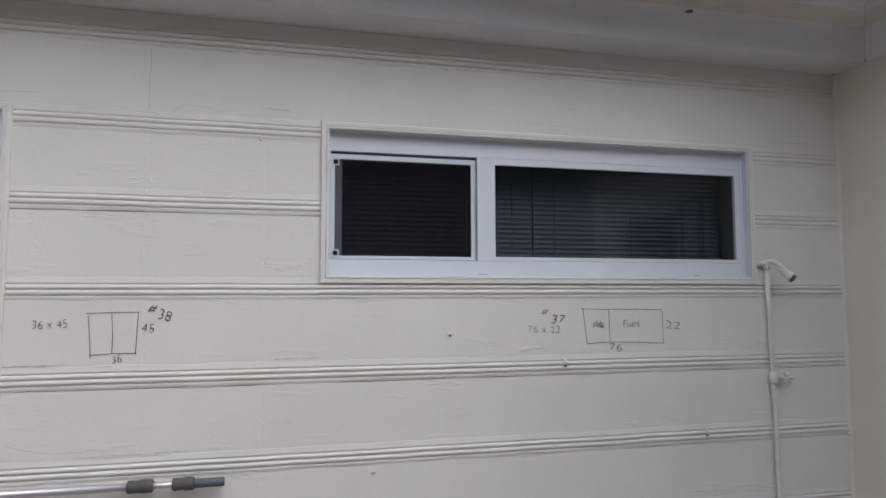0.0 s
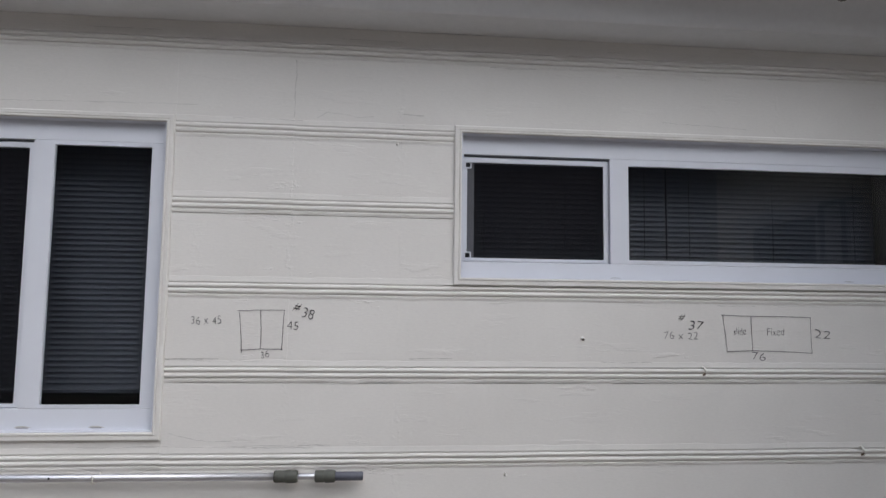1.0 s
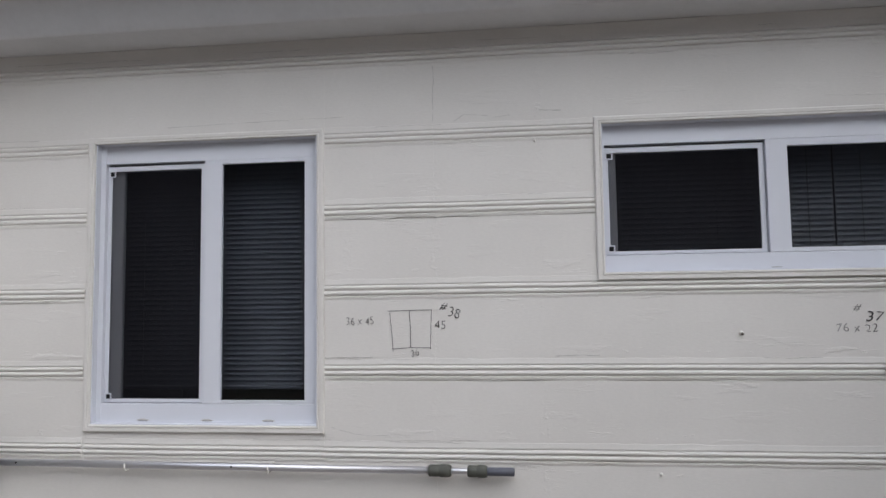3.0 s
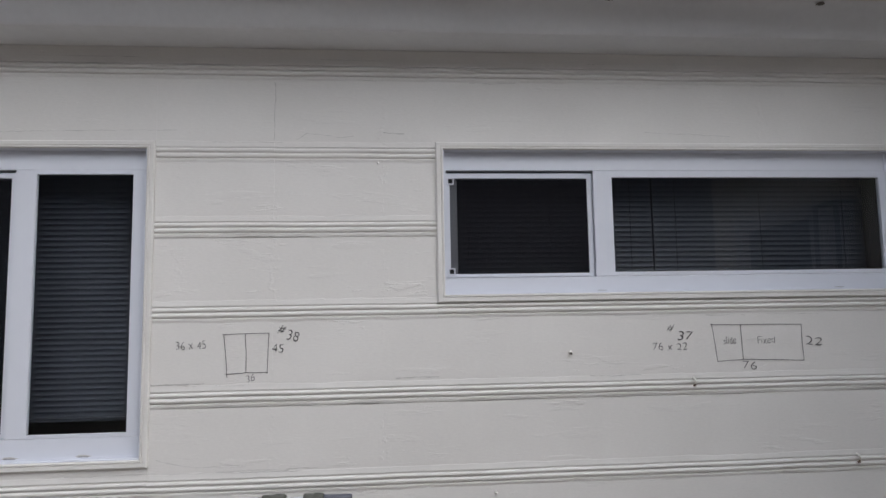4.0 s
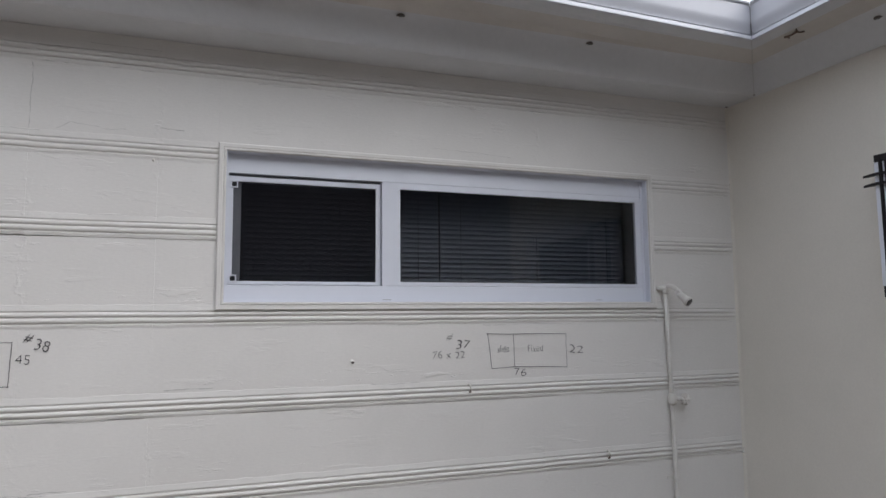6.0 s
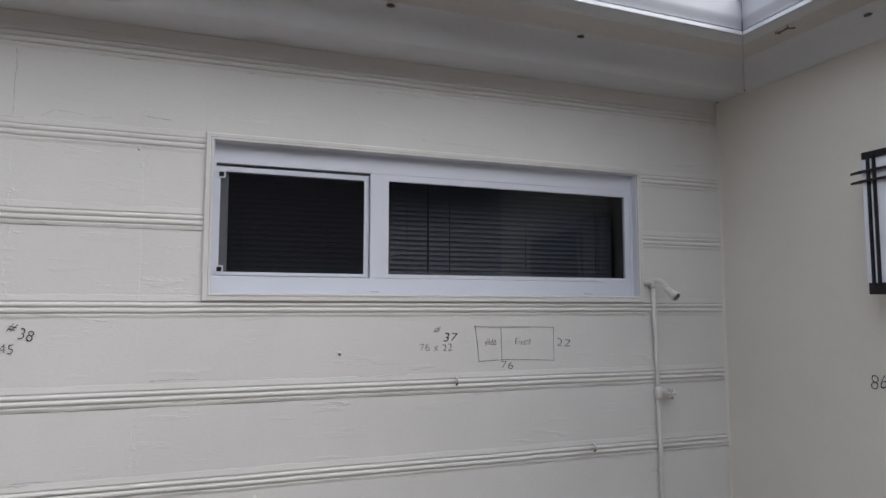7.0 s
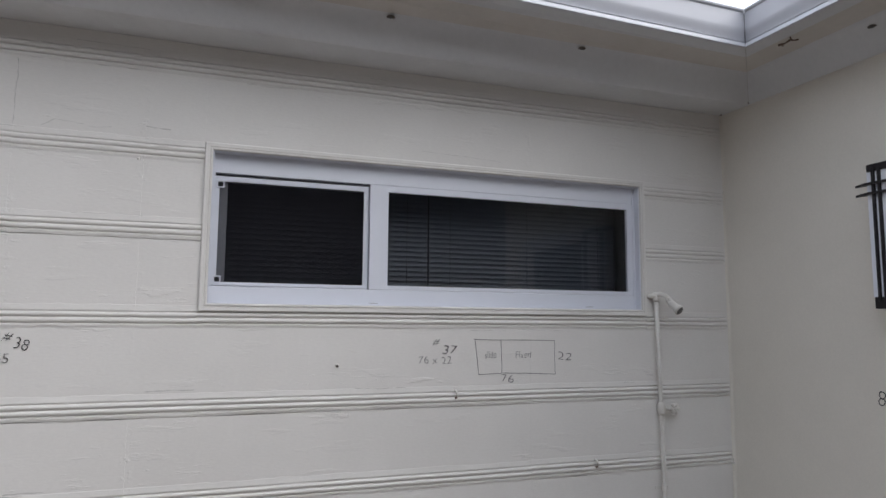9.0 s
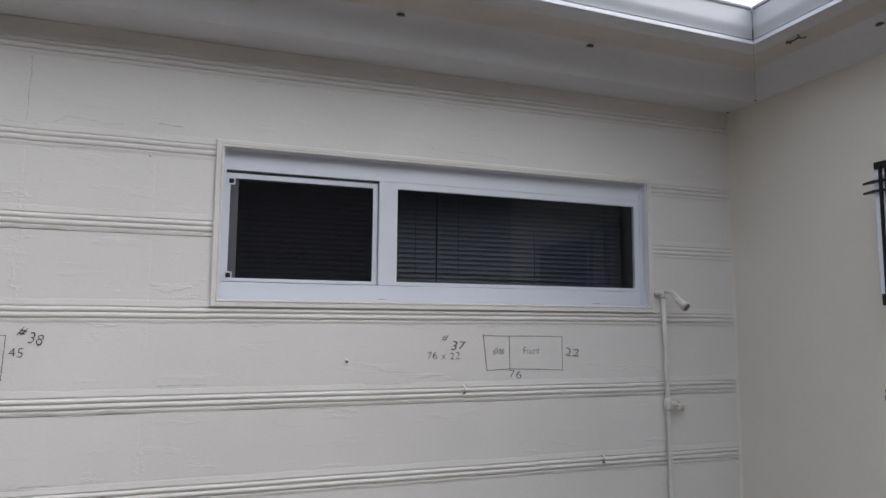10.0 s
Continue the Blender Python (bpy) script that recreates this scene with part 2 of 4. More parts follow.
def sweep(path, radius, sides=12, bm=None, flat=1.0):
    """A round tube along a path of points; radius may be a list."""
    bm = bm or bmesh.new()
    pts = [Vector(q) for q in path]
    rings = []
    up = Vector((0.13, 0.31, 0.94))
    for i, q in enumerate(pts):
        d = (pts[min(i + 1, len(pts) - 1)] - pts[max(i - 1, 0)]).normalized()
        side = d.cross(up)
        if side.length < 0.05:
            side = d.cross(Vector((1, 0, 0)))
        side.normalize()
        over = side.cross(d).normalized()
        r = radius[i] if isinstance(radius, (list, tuple)) else radius
        rings.append([bm.verts.new(q + side * (r * math.cos(a)) + over * (r * flat * math.sin(a))) for a in [2 * math.pi * s / sides for s in range(sides)]])
    for R, S in zip(rings, rings[1:]):
        for s in range(sides):
            bm.faces.new((R[s], R[(s + 1) % sides], S[(s + 1) % sides], S[s]))
    bm.faces.new(rings[0][::-1])
    bm.faces.new(rings[-1])
    return bm


def arc(centre, start, end, n=8):
    """Points from start to end on a quarter turn round centre."""
    c, a, b = Vector(centre), Vector(start) - Vector(centre), Vector(end) - Vector(centre)
    return [tuple(c + a * math.cos(t) + b * math.sin(t)) for t in [i / n * math.pi / 2 for i in range(n + 1)]]


# ---- plan ----
X_LEFT, X_RIGHT = -2.895, 2.470                # faces of the side walls
Z_WALL = 2.512                                 # top of the walls under the soffit
GUT_Y, GUT_X = -0.488, 2.166                   # gutter lines in front of the walls
Z_EAVE = 2.638
# lowest deep groove of each reeded band, course by course
GROOVES = [2.400, 2.061, 1.759, 1.432, 1.106, 0.782, 0.460, 0.138]
WIN = {"a": (0.0, 1.945, 1.506, 2.096), "b": (-2.140, -1.160, 0.907, 2.096)}   # openings x0 x1 z0 z1

# ---- ground ----
ground = tagged(link_mesh("ground", box(-60, 60, -80, 60, -0.3, 0.0), M_CONCRETE), "tan weathered paving of the yard", "ground", kind="structure")


# ---- walls: backing, then boards ----
def wall_backing():
    """Solid wall with the two openings through it, 25 mm behind the boards' faces."""
    bm = bmesh.new()
    y0, y1 = 0.012, 0.16
    ease = 0.004                                # clear of the casing
    xs = [X_LEFT - 0.2, WIN["b"][0] - ease, WIN["b"][1] + ease, WIN["a"][0] - ease, WIN["a"][1] + ease, X_RIGHT + 0.2]
    for i in range(5):
        a, b = xs[i], xs[i + 1]
        hole = {1: WIN["b"], 3: WIN["a"]}.get(i)
        if hole:
            box(a, b, y0, y1, -0.05, hole[2] - ease, bm=bm)
            box(a, b, y0, y1, hole[3] + ease, Z_WALL + 0.25, bm=bm)
        else:
            box(a, b, y0, y1, -0.05, Z_WALL + 0.25, bm=bm)
    bmesh.ops.remove_doubles(bm, verts=bm.verts, dist=1e-5)
    return bm


wall_north = tagged(link_mesh("wall_north", wall_backing(), M_SIDING), "cream painted timber siding wall with reeded bands, worn paint", "wall", kind="structure")
Y_END = -2.55                                  # where the side wing stops
DOOR = (-2.11, -1.28, 2.02)                    # opening of the side door: y0, y1, head


def wing_wall():
    bm = bmesh.new()
    x0, x1, top = X_RIGHT, X_RIGHT + 0.2, Z_WALL + 0.2
    box(x0, x1, DOOR[1], 0.0115, -0.05, top, bm=bm)
    box(x0, x1, Y_END, DOOR[0], -0.05, top, bm=bm)
    box(x0, x1, DOOR[0], DOOR[1], DOOR[2], top, bm=bm)
    bmesh.ops.remove_doubles(bm, verts=bm.verts, dist=1e-5)
    return bm


wall_east = tagged(link_mesh("wall_east", wing_wall(), M_STUCCO), "smooth cream rendered side wall", "wall", kind="structure")
wall_west = tagged(link_mesh("wall_west", box(X_LEFT - 0.2, X_LEFT - 0.0125, -0.55, 0.0115, -0.05, Z_WALL + 0.2), M_SIDING), "cream painted siding side wall with reeded bands", "wall", kind="structure")
# Unseen wall, added to cut low sky and keep pane reflections dark.
rear = tagged(link_mesh("sky_block_south", box(-16, 16, -8.3, -8.0, -0.05, 5.0), M_REAR), "added plain dark wall across the yard, unseen, blocks low sky", "wall", kind="structure")

# Unseen wall, added to keep low western sky off the side wall.
tagged(link_mesh("sky_block_west", box(-7.3, -7.0, -7.99, 8.0, -0.05, 6.5), M_REAR), "added plain dark wall beyond the yard, unseen, blocks low western sky", "wall", kind="structure")


def board_profile(low, high, deep=1.0):
    """Section of a board, (out, z): a low lip, three grooves with two reeds between, a thin worn coat above. out < 0 is proud."""
    pts = [(0.012, low), (-0.0002, low), (-0.0014, low + 0.003), (-0.0034, low + 0.0085), (-0.0037, low + 0.0132)]
    z = low + 0.0170                            # deepest groove
    pts += [(0.0034, z - 0.0011), (0.0034, z + 0.0011)]
    for gap, depth in ((0.0215, 0.0022), (0.0195, 0.0020)):
        for s in (0.14, 0.30, 0.5, 0.70, 0.86):
            pts.append((depth - 0.0092 * math.sin(math.pi * s) ** 0.6, z + gap * s))
        z += gap
        pts += [(depth, z - 0.0008), (depth, z + 0.0008)]
    pts += [(-0.0024, z + 0.0035), (-0.0030, z + 0.007), (-0.0020, z + 0.014), (-0.0011, z + 0.0225), (-0.0008, z + 0.0252), (0.0, z + 0.0260)]
    pts = [(u * deep if u < 0.01 else u, z) for u, z in pts]     # bands thick with paint are shallower
    pts += [(0.0, high), (0.012, high)]
    return pts


def spans(a, b, cuts):
    edges = [a] + sorted(c for c in cuts if a < c < b) + [b]
    return list(zip(edges, edges[1:]))


def ragged(x, k):
    """Chipped paint along an edge: mostly still, with sudden small steps."""
    v = noise.noise((x * 9, k * 5.0, 1.7)) + 0.7 * noise.noise((x * 37, k * 3.0, 4.4))
    step = math.floor(v * 4) / 4
    return 0.0046 * max(-0.8, min(0.8, step * 0.6 + v * 0.4)) * (1 if noise.noise((x * 2.1, k, 9.0)) > -0.1 else 0.22)


def board_mesh(x0, x1, low, high, amp, reeds=True, stop0=0.0, stop1=0.0, deep=1.0):
    """A board whose face wanders by a millimetre or so along its length, as old paint does. stop0, stop1: plain ends past the reeds."""
    profile = board_profile(low, high, deep) if reeds else [(0.012, low), (0.0, low), (0.0, high), (0.012, high)]
    n = max(1, int((x1 - x0) / 0.014))
    xs = [x0 + (x1 - x0) * i / n for i in range(n + 1)]
    for end, gap in ((x0, stop0), (x1, -stop1)):
        if gap:
            xs = [x for x in xs if abs(x - end) > abs(gap) + 0.008 or x == end] + [end + gap, end + gap * 0.85]
    bm = bmesh.new()
    rows = []
    for x in sorted(xs):
        plain = (stop0 and x < x0 + stop0 * 0.9) or (stop1 and x > x1 - stop1 * 0.9)
        row = []
        for u, z in profile:
            out, dz = u, 0.0
            if u < 0.01:
                if plain:
                    out = min(max(u, -0.0004), 0.0)
                out += amp * noise.noise((x * 5, z * 9, 3.1))
            if reeds:
                dz = amp * 1.2 * noise.noise((x * 3.0, low * 7, 8.0))
                if z < low + 0.010:
                    dz += ragged(x, low)
                elif low + 0.078 < z < low + 0.090:
                    dz += ragged(x, low + 5) * 1.1
            row.append(bm.verts.new((x, out, z + dz)))
        rows.append(row)
    k = len(profile)
    for R, S in zip(rows, rows[1:]):
        for i in range(k):
            j = (i + 1) % k
            bm.faces.new((R[i], R[j], S[j], S[i]))
    bm.faces.new(rows[0])
    bm.faces.new(rows[-1][::-1])
    return bm


CASE = 0.030                                    # face width of the window casing
JOINTS = {0: (), 1: (-0.673,), 2: (-0.673, -0.245), 3: (-0.245,), 4: (-0.673, 1.36), 5: (-0.25, 1.36), 6: (-0.673,), 7: ()}
rng = random.Random(4)


def add_boards():
    tops = [Z_WALL] + [g - 0.0170 for g in GROOVES[:-1]]
    for k, g in enumerate(GROOVES):
        low, high = g - 0.0170, tops[k] - 0.0008
        pieces = []
        for a, b in spans(X_LEFT - 0.010, X_RIGHT - 0.001, JOINTS[k]):
            pieces.append((a, b, low, high))
        cut = []
        for a, b, lo, hi in pieces:
            todo = [(a, b)]
            for w in WIN.values():
                wx0, wx1, wz0, wz1 = w[0] - CASE, w[1] + CASE, w[2] - CASE, w[3] + CASE
                nxt = []
                for p, q in todo:
                    if hi <= wz0 + 0.001 or lo >= wz1 - 0.001 or q <= wx0 or p >= wx1:
                        nxt.append((p, q))
                        continue
                    if p < wx0:
                        nxt.append((p, wx0))
                    if q > wx1:
                        nxt.append((wx1, q))
                    m0, m1 = max(p, wx0), min(q, wx1)
                    if hi > wz1 + 0.004:
                        extra.append((m0, m1, wz1, hi))
                    if lo < wz0 - 0.004:
                        under.append((m0, m1, lo, wz0))
                todo = nxt
            cut += [(p, q, lo, hi) for p, q in todo]
        for p, q, lo, hi in cut:
            dz = rng.uniform(-0.0028, 0.0028)
            part("siding_board", board_mesh(p + 0.0001, q - 0.0001, lo + dz, hi + dz * 0.2, 0.0012, True, 0.0, 0.020 if q > X_RIGHT - 0.01 else 0.011 if abs(q - WIN["b"][0] + CASE) < 0.002 else 0.0, (1.05, 0.72, 0.76, 0.85, 0.95, 1.0, 1.0, 1.0)[k]), M_SIDING, wall_north)


extra, under = [], []
add_boards()
for p, q, lo, hi in extra:                      # plain strips over the window heads
    part("siding_board", board_mesh(p + 0.0001, q - 0.0001, lo, hi, 0.0012, False), M_SIDING, wall_north)
for p, q, lo, hi in under:                      # boards cut under the sills keep their reeds
    if hi - lo > 0.085:
        part("siding_board", board_mesh(p + 0.0006, q - 0.0006, lo, hi, 0.0012), M_SIDING, wall_north)
    else:
        prof = [(u, min(z, hi)) for u, z in board_profile(lo, lo + 0.09)]
        part("siding_board", prism(prof, p + 0.0006, q - 0.0006, lambda s, u, v: (s, u, v)), M_SIDING, wall_north)

tops = [Z_WALL] + [g - 0.0170 for g in GROOVES[:-1]]
for k, g in enumerate(GROOVES):                 # the side wall carries the same boards
    bm = prism(board_profile(g - 0.0170, tops[k] - 0.0008, 0.75), -0.55, -0.008, lambda s, u, v: (X_LEFT - u, s, v))
    part("siding_board", bm, M_SIDING, wall_west)


# ---- eaves ----
def eave_section():
    """Soffit section, d from the gutter line inwards: level, a soft slope down, level to the wall."""
    pts = [(0.0, Z_EAVE), (0.085, Z_EAVE - 0.001)]
    for i in range(0, 13):
        t = i / 12
        s = t * t * (3 - 2 * t)
        pts.append((0.210 + 0.090 * t, Z_EAVE - 0.004 - (Z_EAVE - 0.004 - Z_WALL) * (0.5 * s + 0.5 * t)))
    return pts


def fall(x):
    """The long gutter falls towards the inside corner."""
    return 0.008 + 0.0205 * (GUT_X - x)


def soffit_mesh():
    """One sheet round the three walls with mitred corners, 20 mm thick."""
    sec = eave_section() + [(0.50, Z_WALL)]
    bm = bmesh.new()
    lw = X_LEFT - GUT_Y                         # gutter line of the west eave
    cols = []
    for d, z in sec:
        k = max(0.0, 1 - d / 0.21)             # the outer edge follows the gutter's fall
        west, east = z + k * fall(lw), z + k * fall(GUT_X)
        cols.append([(lw - min(d, 0.488), -0.55, west), (lw - min(d, 0.488), GUT_Y + d, west), (GUT_X + d, GUT_Y + d, east), (GUT_X + d, Y_END, east)])
    for lift in (0.0, 0.02):
        rows = [[bm.verts.new((x, min(y, 0.02), z + lift)) for x, y, z in c] for c in cols]
        for R, S in zip(rows, rows[1:]):
            for i in range(3):
                bm.faces.new((R[i], R[i + 1], S[i + 1], S[i]))
    return bm


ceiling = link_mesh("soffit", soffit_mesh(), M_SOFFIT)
ceiling.data.materials.append(M_SOFFIT_WARM_TINT)
for poly in ceiling.data.polygons:              # warm ground bounce coloured into the level strip, cool skylight into the slope
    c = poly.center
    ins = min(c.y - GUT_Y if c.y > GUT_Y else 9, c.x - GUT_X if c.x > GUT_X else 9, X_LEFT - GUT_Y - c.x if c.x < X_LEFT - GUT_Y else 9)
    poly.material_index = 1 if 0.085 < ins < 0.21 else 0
ceiling = tagged(ceiling, "painted eave soffit, level then sloping to the wall, light tints in its colour", "soffit", kind="structure")


LIP = [(-0.004, Z_EAVE - 0.009), (0.0150, Z_EAVE - 0.0125), (0.0165, Z_EAVE - 0.010), (0.0110, Z_EAVE + 0.008), (-0.004, Z_EAVE + 0.011)]
FACE = [(-0.008 + 0.017 * (0.5 - 0.5 * math.cos(math.pi * i / 10)), Z_EAVE + 0.0115 + 0.0065 * i) for i in range(11)] + [(0.009, Z_EAVE + 0.147), (-0.012, Z_EAVE + 0.147), (-0.014, Z_EAVE + 0.0115)]
ROLL = [(-0.004, Z_EAVE + 0.1475), (0.010, Z_EAVE + 0.1475), (0.017, Z_EAVE + 0.151), (0.019, Z_EAVE + 0.157), (0.015, Z_EAVE + 0.163), (0.002, Z_EAVE + 0.164), (-0.004, Z_EAVE + 0.158)]


def gutter(name, ends):
    """A gutter between two mitred ends, each a function of the outward offset and the height."""
    at = Vector(ends[0](0.0, Z_EAVE))
    thing = tagged(empty(name, at), "white enamelled metal rain gutter along the eave", "gutter", "eave gutters")
    for pname, sec in (("drip_edge", LIP), ("gutter_face", FACE), ("top_roll", ROLL)):
        bm = bmesh.new()
        A = [bm.verts.new(Vector(ends[0](u, z)) - at) for u, z in sec]
        B = [bm.verts.new(Vector(ends[1](u, z)) - at) for u, z in sec]
        k = len(sec)
        for i in range(k):
            j = (i + 1) % k
            bm.faces.new((A[i], A[j], B[j], B[i]))
        bm.faces.new(A)
        bm.faces.new(B[::-1])
        part(pname, bm, M_GUTTER, thing)
    return thing


LW = X_LEFT - GUT_Y
gutter("rain_gutter", (lambda u, z: (LW + u, GUT_Y - u, z + fall(LW)), lambda u, z: (GUT_X - u - 0.0008, GUT_Y - u, z + fall(GUT_X))))
gutter("rain_gutter", (lambda u, z: (GUT_X - u, GUT_Y - u - 0.0008, z + fall(GUT_X)), lambda u, z: (GUT_X - u, Y_END, z + fall(GUT_X))))
gutter("rain_gutter", (lambda u, z: (LW + u, GUT_Y - u - 0.0008, z + fall(LW)), lambda u, z: (LW + u, -0.55, z + fall(LW))))


def roof_slab(name, quad):
    bm = bmesh.new()
    lo = [bm.verts.new(q) for q in quad]
    hi = [bm.verts.new((q[0], q[1], q[2] + 0.03)) for q in quad]
    for i in range(4):
        j = (i + 1) % 4
        bm.faces.new((lo[i], lo[j], hi[j], hi[i]))
    bm.faces.new(lo)
    bm.faces.new(hi[::-1])
    return tagged(link_mesh(name, bm, M_ROOF), "added grey roof slab above the eave, unseen, blocks sky light", "roof", kind="structure")


# Unseen roof slabs, added to stop sky light behind the walls.
ZR = Z_EAVE + 0.06
roof_slab("roof_north", [(LW - 0.01, GUT_Y + 0.01, ZR + fall(LW)), (GUT_X + 0.01, GUT_Y + 0.01, ZR), (GUT_X + 4.5, 4.0, ZR + 1.2), (LW - 4.5, 4.0, ZR + 1.2)])
roof_slab("roof_east", [(GUT_X + 0.01, GUT_Y + 0.01, ZR), (GUT_X + 0.01, Y_END, ZR), (GUT_X + 4.5, Y_END, ZR + 1.2), (GUT_X + 4.5, 4.0, ZR + 1.2)])
roof_slab("roof_west", [(LW - 0.01, GUT_Y + 0.01, ZR + fall(LW)), (LW - 0.01, -0.55, ZR + fall(LW)), (LW - 4.5, -0.55, ZR + 1.2), (LW - 4.5, 4.0, ZR + 1.2)])


# ---- windows ----
def mitred_casing(parent, w):
    """Four mitred casing boards round an opening, with a small inner bead."""
    x0, x1, z0, z1 = w
    o = CASE
    prof = [(0.0, 0.036), (0.0, -0.012), (0.003, -0.016), (0.008, -0.016), (0.0095, -0.0115), (0.012, -0.0115), (0.0135, -0.0145), (o - 0.004, -0.0145), (o, -0.010), (o, 0.010)]
    corners = [((x0, z0), (-1, -1)), ((x1, z0), (1, -1)), ((x1, z1), (1, 1)), ((x0, z1), (-1, 1))]
    for i in range(4):
        (a, da), (b, db) = corners[i], corners[(i + 1) % 4]
        bm = bmesh.new()
        A = [bm.verts.new((a[0] + da[0] * u, y, a[1] + da[1] * u)) for u, y in prof]
        B = [bm.verts.new((b[0] + db[0] * u, y, b[1] + db[1] * u)) for u, y in prof]
        k = len(prof)
        for q in range(k):
            r = (q + 1) % k
            bm.faces.new((A[q], A[r], B[r], B[q]))
        bm.faces.new(A)
        bm.faces.new(B[::-1])
        part("casing", bm, M_TRIM, parent, "cream painted timber casing")


def frame_ring(x0, x1, z0, z1, l, r, b, t, y0, y1, bevel=0.002):
    """A rectangular frame with its own member widths."""
    bm = bmesh.new()
    outer = [(x0, z0), (x1, z0), (x1, z1), (x0, z1)]
    inner = [(x0 + l, z0 + b), (x1 - r, z0 + b), (x1 - r, z1 - t), (x0 + l, z1 - t)]
    V = {}
    for y in (y0, y1):
        for tag, loop in (("o", outer), ("i", inner)):
            for k, (x, z) in enumerate(loop):
                V[tag, k, y] = bm.verts.new((x, y, z))
    for k in range(4):
        j = (k + 1) % 4
        bm.faces.new((V["o", k, y0], V["o", j, y0], V["i", j, y0], V["i", k, y0]))
        bm.faces.new((V["o", k, y1], V["i", k, y1], V["i", j, y1], V["o", j, y1]))
        bm.faces.new((V["o", k, y0], V["o", k, y1], V["o", j, y1], V["o", j, y0]))
        bm.faces.new((V["i", k, y0], V["i", j, y0], V["i", j, y1], V["i", k, y1]))
    bmesh.ops.recalc_face_normals(bm, faces=bm.faces)
    if bevel:
        bmesh.ops.bevel(bm, geom=list(bm.edges), offset=bevel, segments=2, affect="EDGES")
    return bm


def slide_window(name, w, fy, slide_x1, slide_glass, fix_glass, inset, label):
    """A vinyl slider: main frame, a screened sliding half and a fixed half. fy is the face's depth."""
    x0, x1, z0, z1 = w
    win = tagged(empty(name, ((x0 + x1) / 2, fy, z0)), label, "window", kind="structure")
    ox, oy, oz = win.location

    def put(pname, bm, m, parent=None, lab="", smooth=False):
        if parent is None:
            bmesh.ops.translate(bm, verts=bm.verts, vec=(-ox, -oy, -oz))
        return part(pname, bm, m, parent or win, lab, smooth)

    # outer liner, then the broad face
    gx0, gx1, gz0, gz1 = fix_glass
    sx0, sx1, sz0, sz1 = slide_glass
    put("liner", frame_ring(x0 + 0.0005, x1 - 0.0005, z0 + 0.0005, z1 - 0.0005, 0.004, 0.004, 0.003, 0.0012, -0.007, fy + 0.055, 0.0004), M_VINYL)
    put("jamb_frame", frame_ring(x0 + 0.0048, x1 - 0.0048, z0 + 0.0038, z1 - 0.0020, 0.008 + inset, 0.012, 0.006, 0.0008, fy - 0.006, fy + 0.056, 0.0003), M_VINYL)
    top = sz1 + 0.027                            # under the head of the sliding half
    # fixed half's face with head and sill running across the whole window
    put("head", box(x0 + 0.008, x1 - 0.008, fy, fy + 0.05, top + 0.006, z1 - 0.0025, 0.0008), M_VINYL)
    put("sill", box(x0 + 0.008, x1 - 0.008, fy - 0.003, fy + 0.05, z0 + 0.008, sz0 - 0.017, 0.003), M_VINYL)
    put("fixed_sash", frame_ring(slide_x1, x1 - 0.012, sz0 - 0.016, top + 0.005, gx0 - slide_x1, x1 - 0.012 - gx1, gz0 - (sz0 - 0.016), top + 0.005 - gz1, fy - 0.002, fy + 0.018, 0.0010), M_VINYL)
    put("pane", box(gx0 - 0.004, gx1 + 0.004, fy + 0.006, fy + 0.010, gz0 - 0.004, gz1 + 0.004), M_GLASS).visible_shadow = False
    # sliding half, set back behind its screen
    put("sliding_sash", frame_ring(x0 + 0.013 + inset, slide_x1 + 0.02, sz0 - 0.016, top, sx0 - x0 - 0.013 - inset, slide_x1 + 0.02 - sx1, 0.014, 0.024, fy + 0.030, fy + 0.055), M_VINYL)
    put("pane", box(sx0 - 0.003, sx1 + 0.003, fy + 0.036, fy + 0.040, sz0 - 0.006, sz1 + 0.006), M_GLASS).visible_shadow = False
    put("screen_frame", frame_ring(x0 + 0.012 + inset, slide_x1 - 0.003, sz0 - 0.014, top - 0.003, 0.018, 0.020, 0.014, 0.022, fy + 0.014, fy + 0.024), M_VINYL)
    put("screen_mesh", box(x0 + 0.026 + inset, slide_x1 - 0.020, fy + 0.0185, fy + 0.0195, sz0 - 0.003, sz1 + 0.006), M_SCREEN, None, "fine dark insect mesh")
    for z in (sz1 - 0.010, sz0 + 0.010):
        s = 0.0145
        x, y = x0 + 0.033 + inset, fy + 0.013
        clip = put("screen_clip", frame_ring(x - s, x + s, z - s, z + s, 0.005, 0.005, 0.005, 0.005, y - 0.004, y + 0.002, 0.0012), M_VINYL, None, "white corner clip with dark centre")
        bm = box(x - s + 0.005, x + s - 0.005, y, y + 0.002, z - s + 0.005, z + s - 0.005)
        bmesh.ops.translate(bm, verts=bm.verts, vec=(-ox, -oy, -oz))
        part("clip_hole", bm, M_BLACK, clip)
    # weep slots along the foot
    wide = x1 - x0 > 1.2
    for share in ((0.335, 0.865) if wide else (0.22, 0.51, 0.78)):
        cx, low = x0 + (x1 - x0) * share, z0 + (0.0080 if wide else 0.0098)
        arch = [(-0.030, 0.0035), (-0.018, 0.0085), (0.004, 0.0095), (0.021, 0.0060), (0.033, 0.0030), (0.020, 0.0015), (-0.020, 0.0015)]
        grow = 0.55 if wide else 1.0
        put("grime", prism([(cx + u * grow, low + v * grow) for u, v in arch], fy - 0.0038, fy - 0.0030, lambda s, u, v: (u, s, v)), M_CRACK, None, "grey grime round the weep slot")
        put("weep_slot", box(cx - 0.020, cx + 0.020, fy - 0.0045, fy + 0.002, low, low + 0.004, 0.0006), M_VINYL_SHADE)
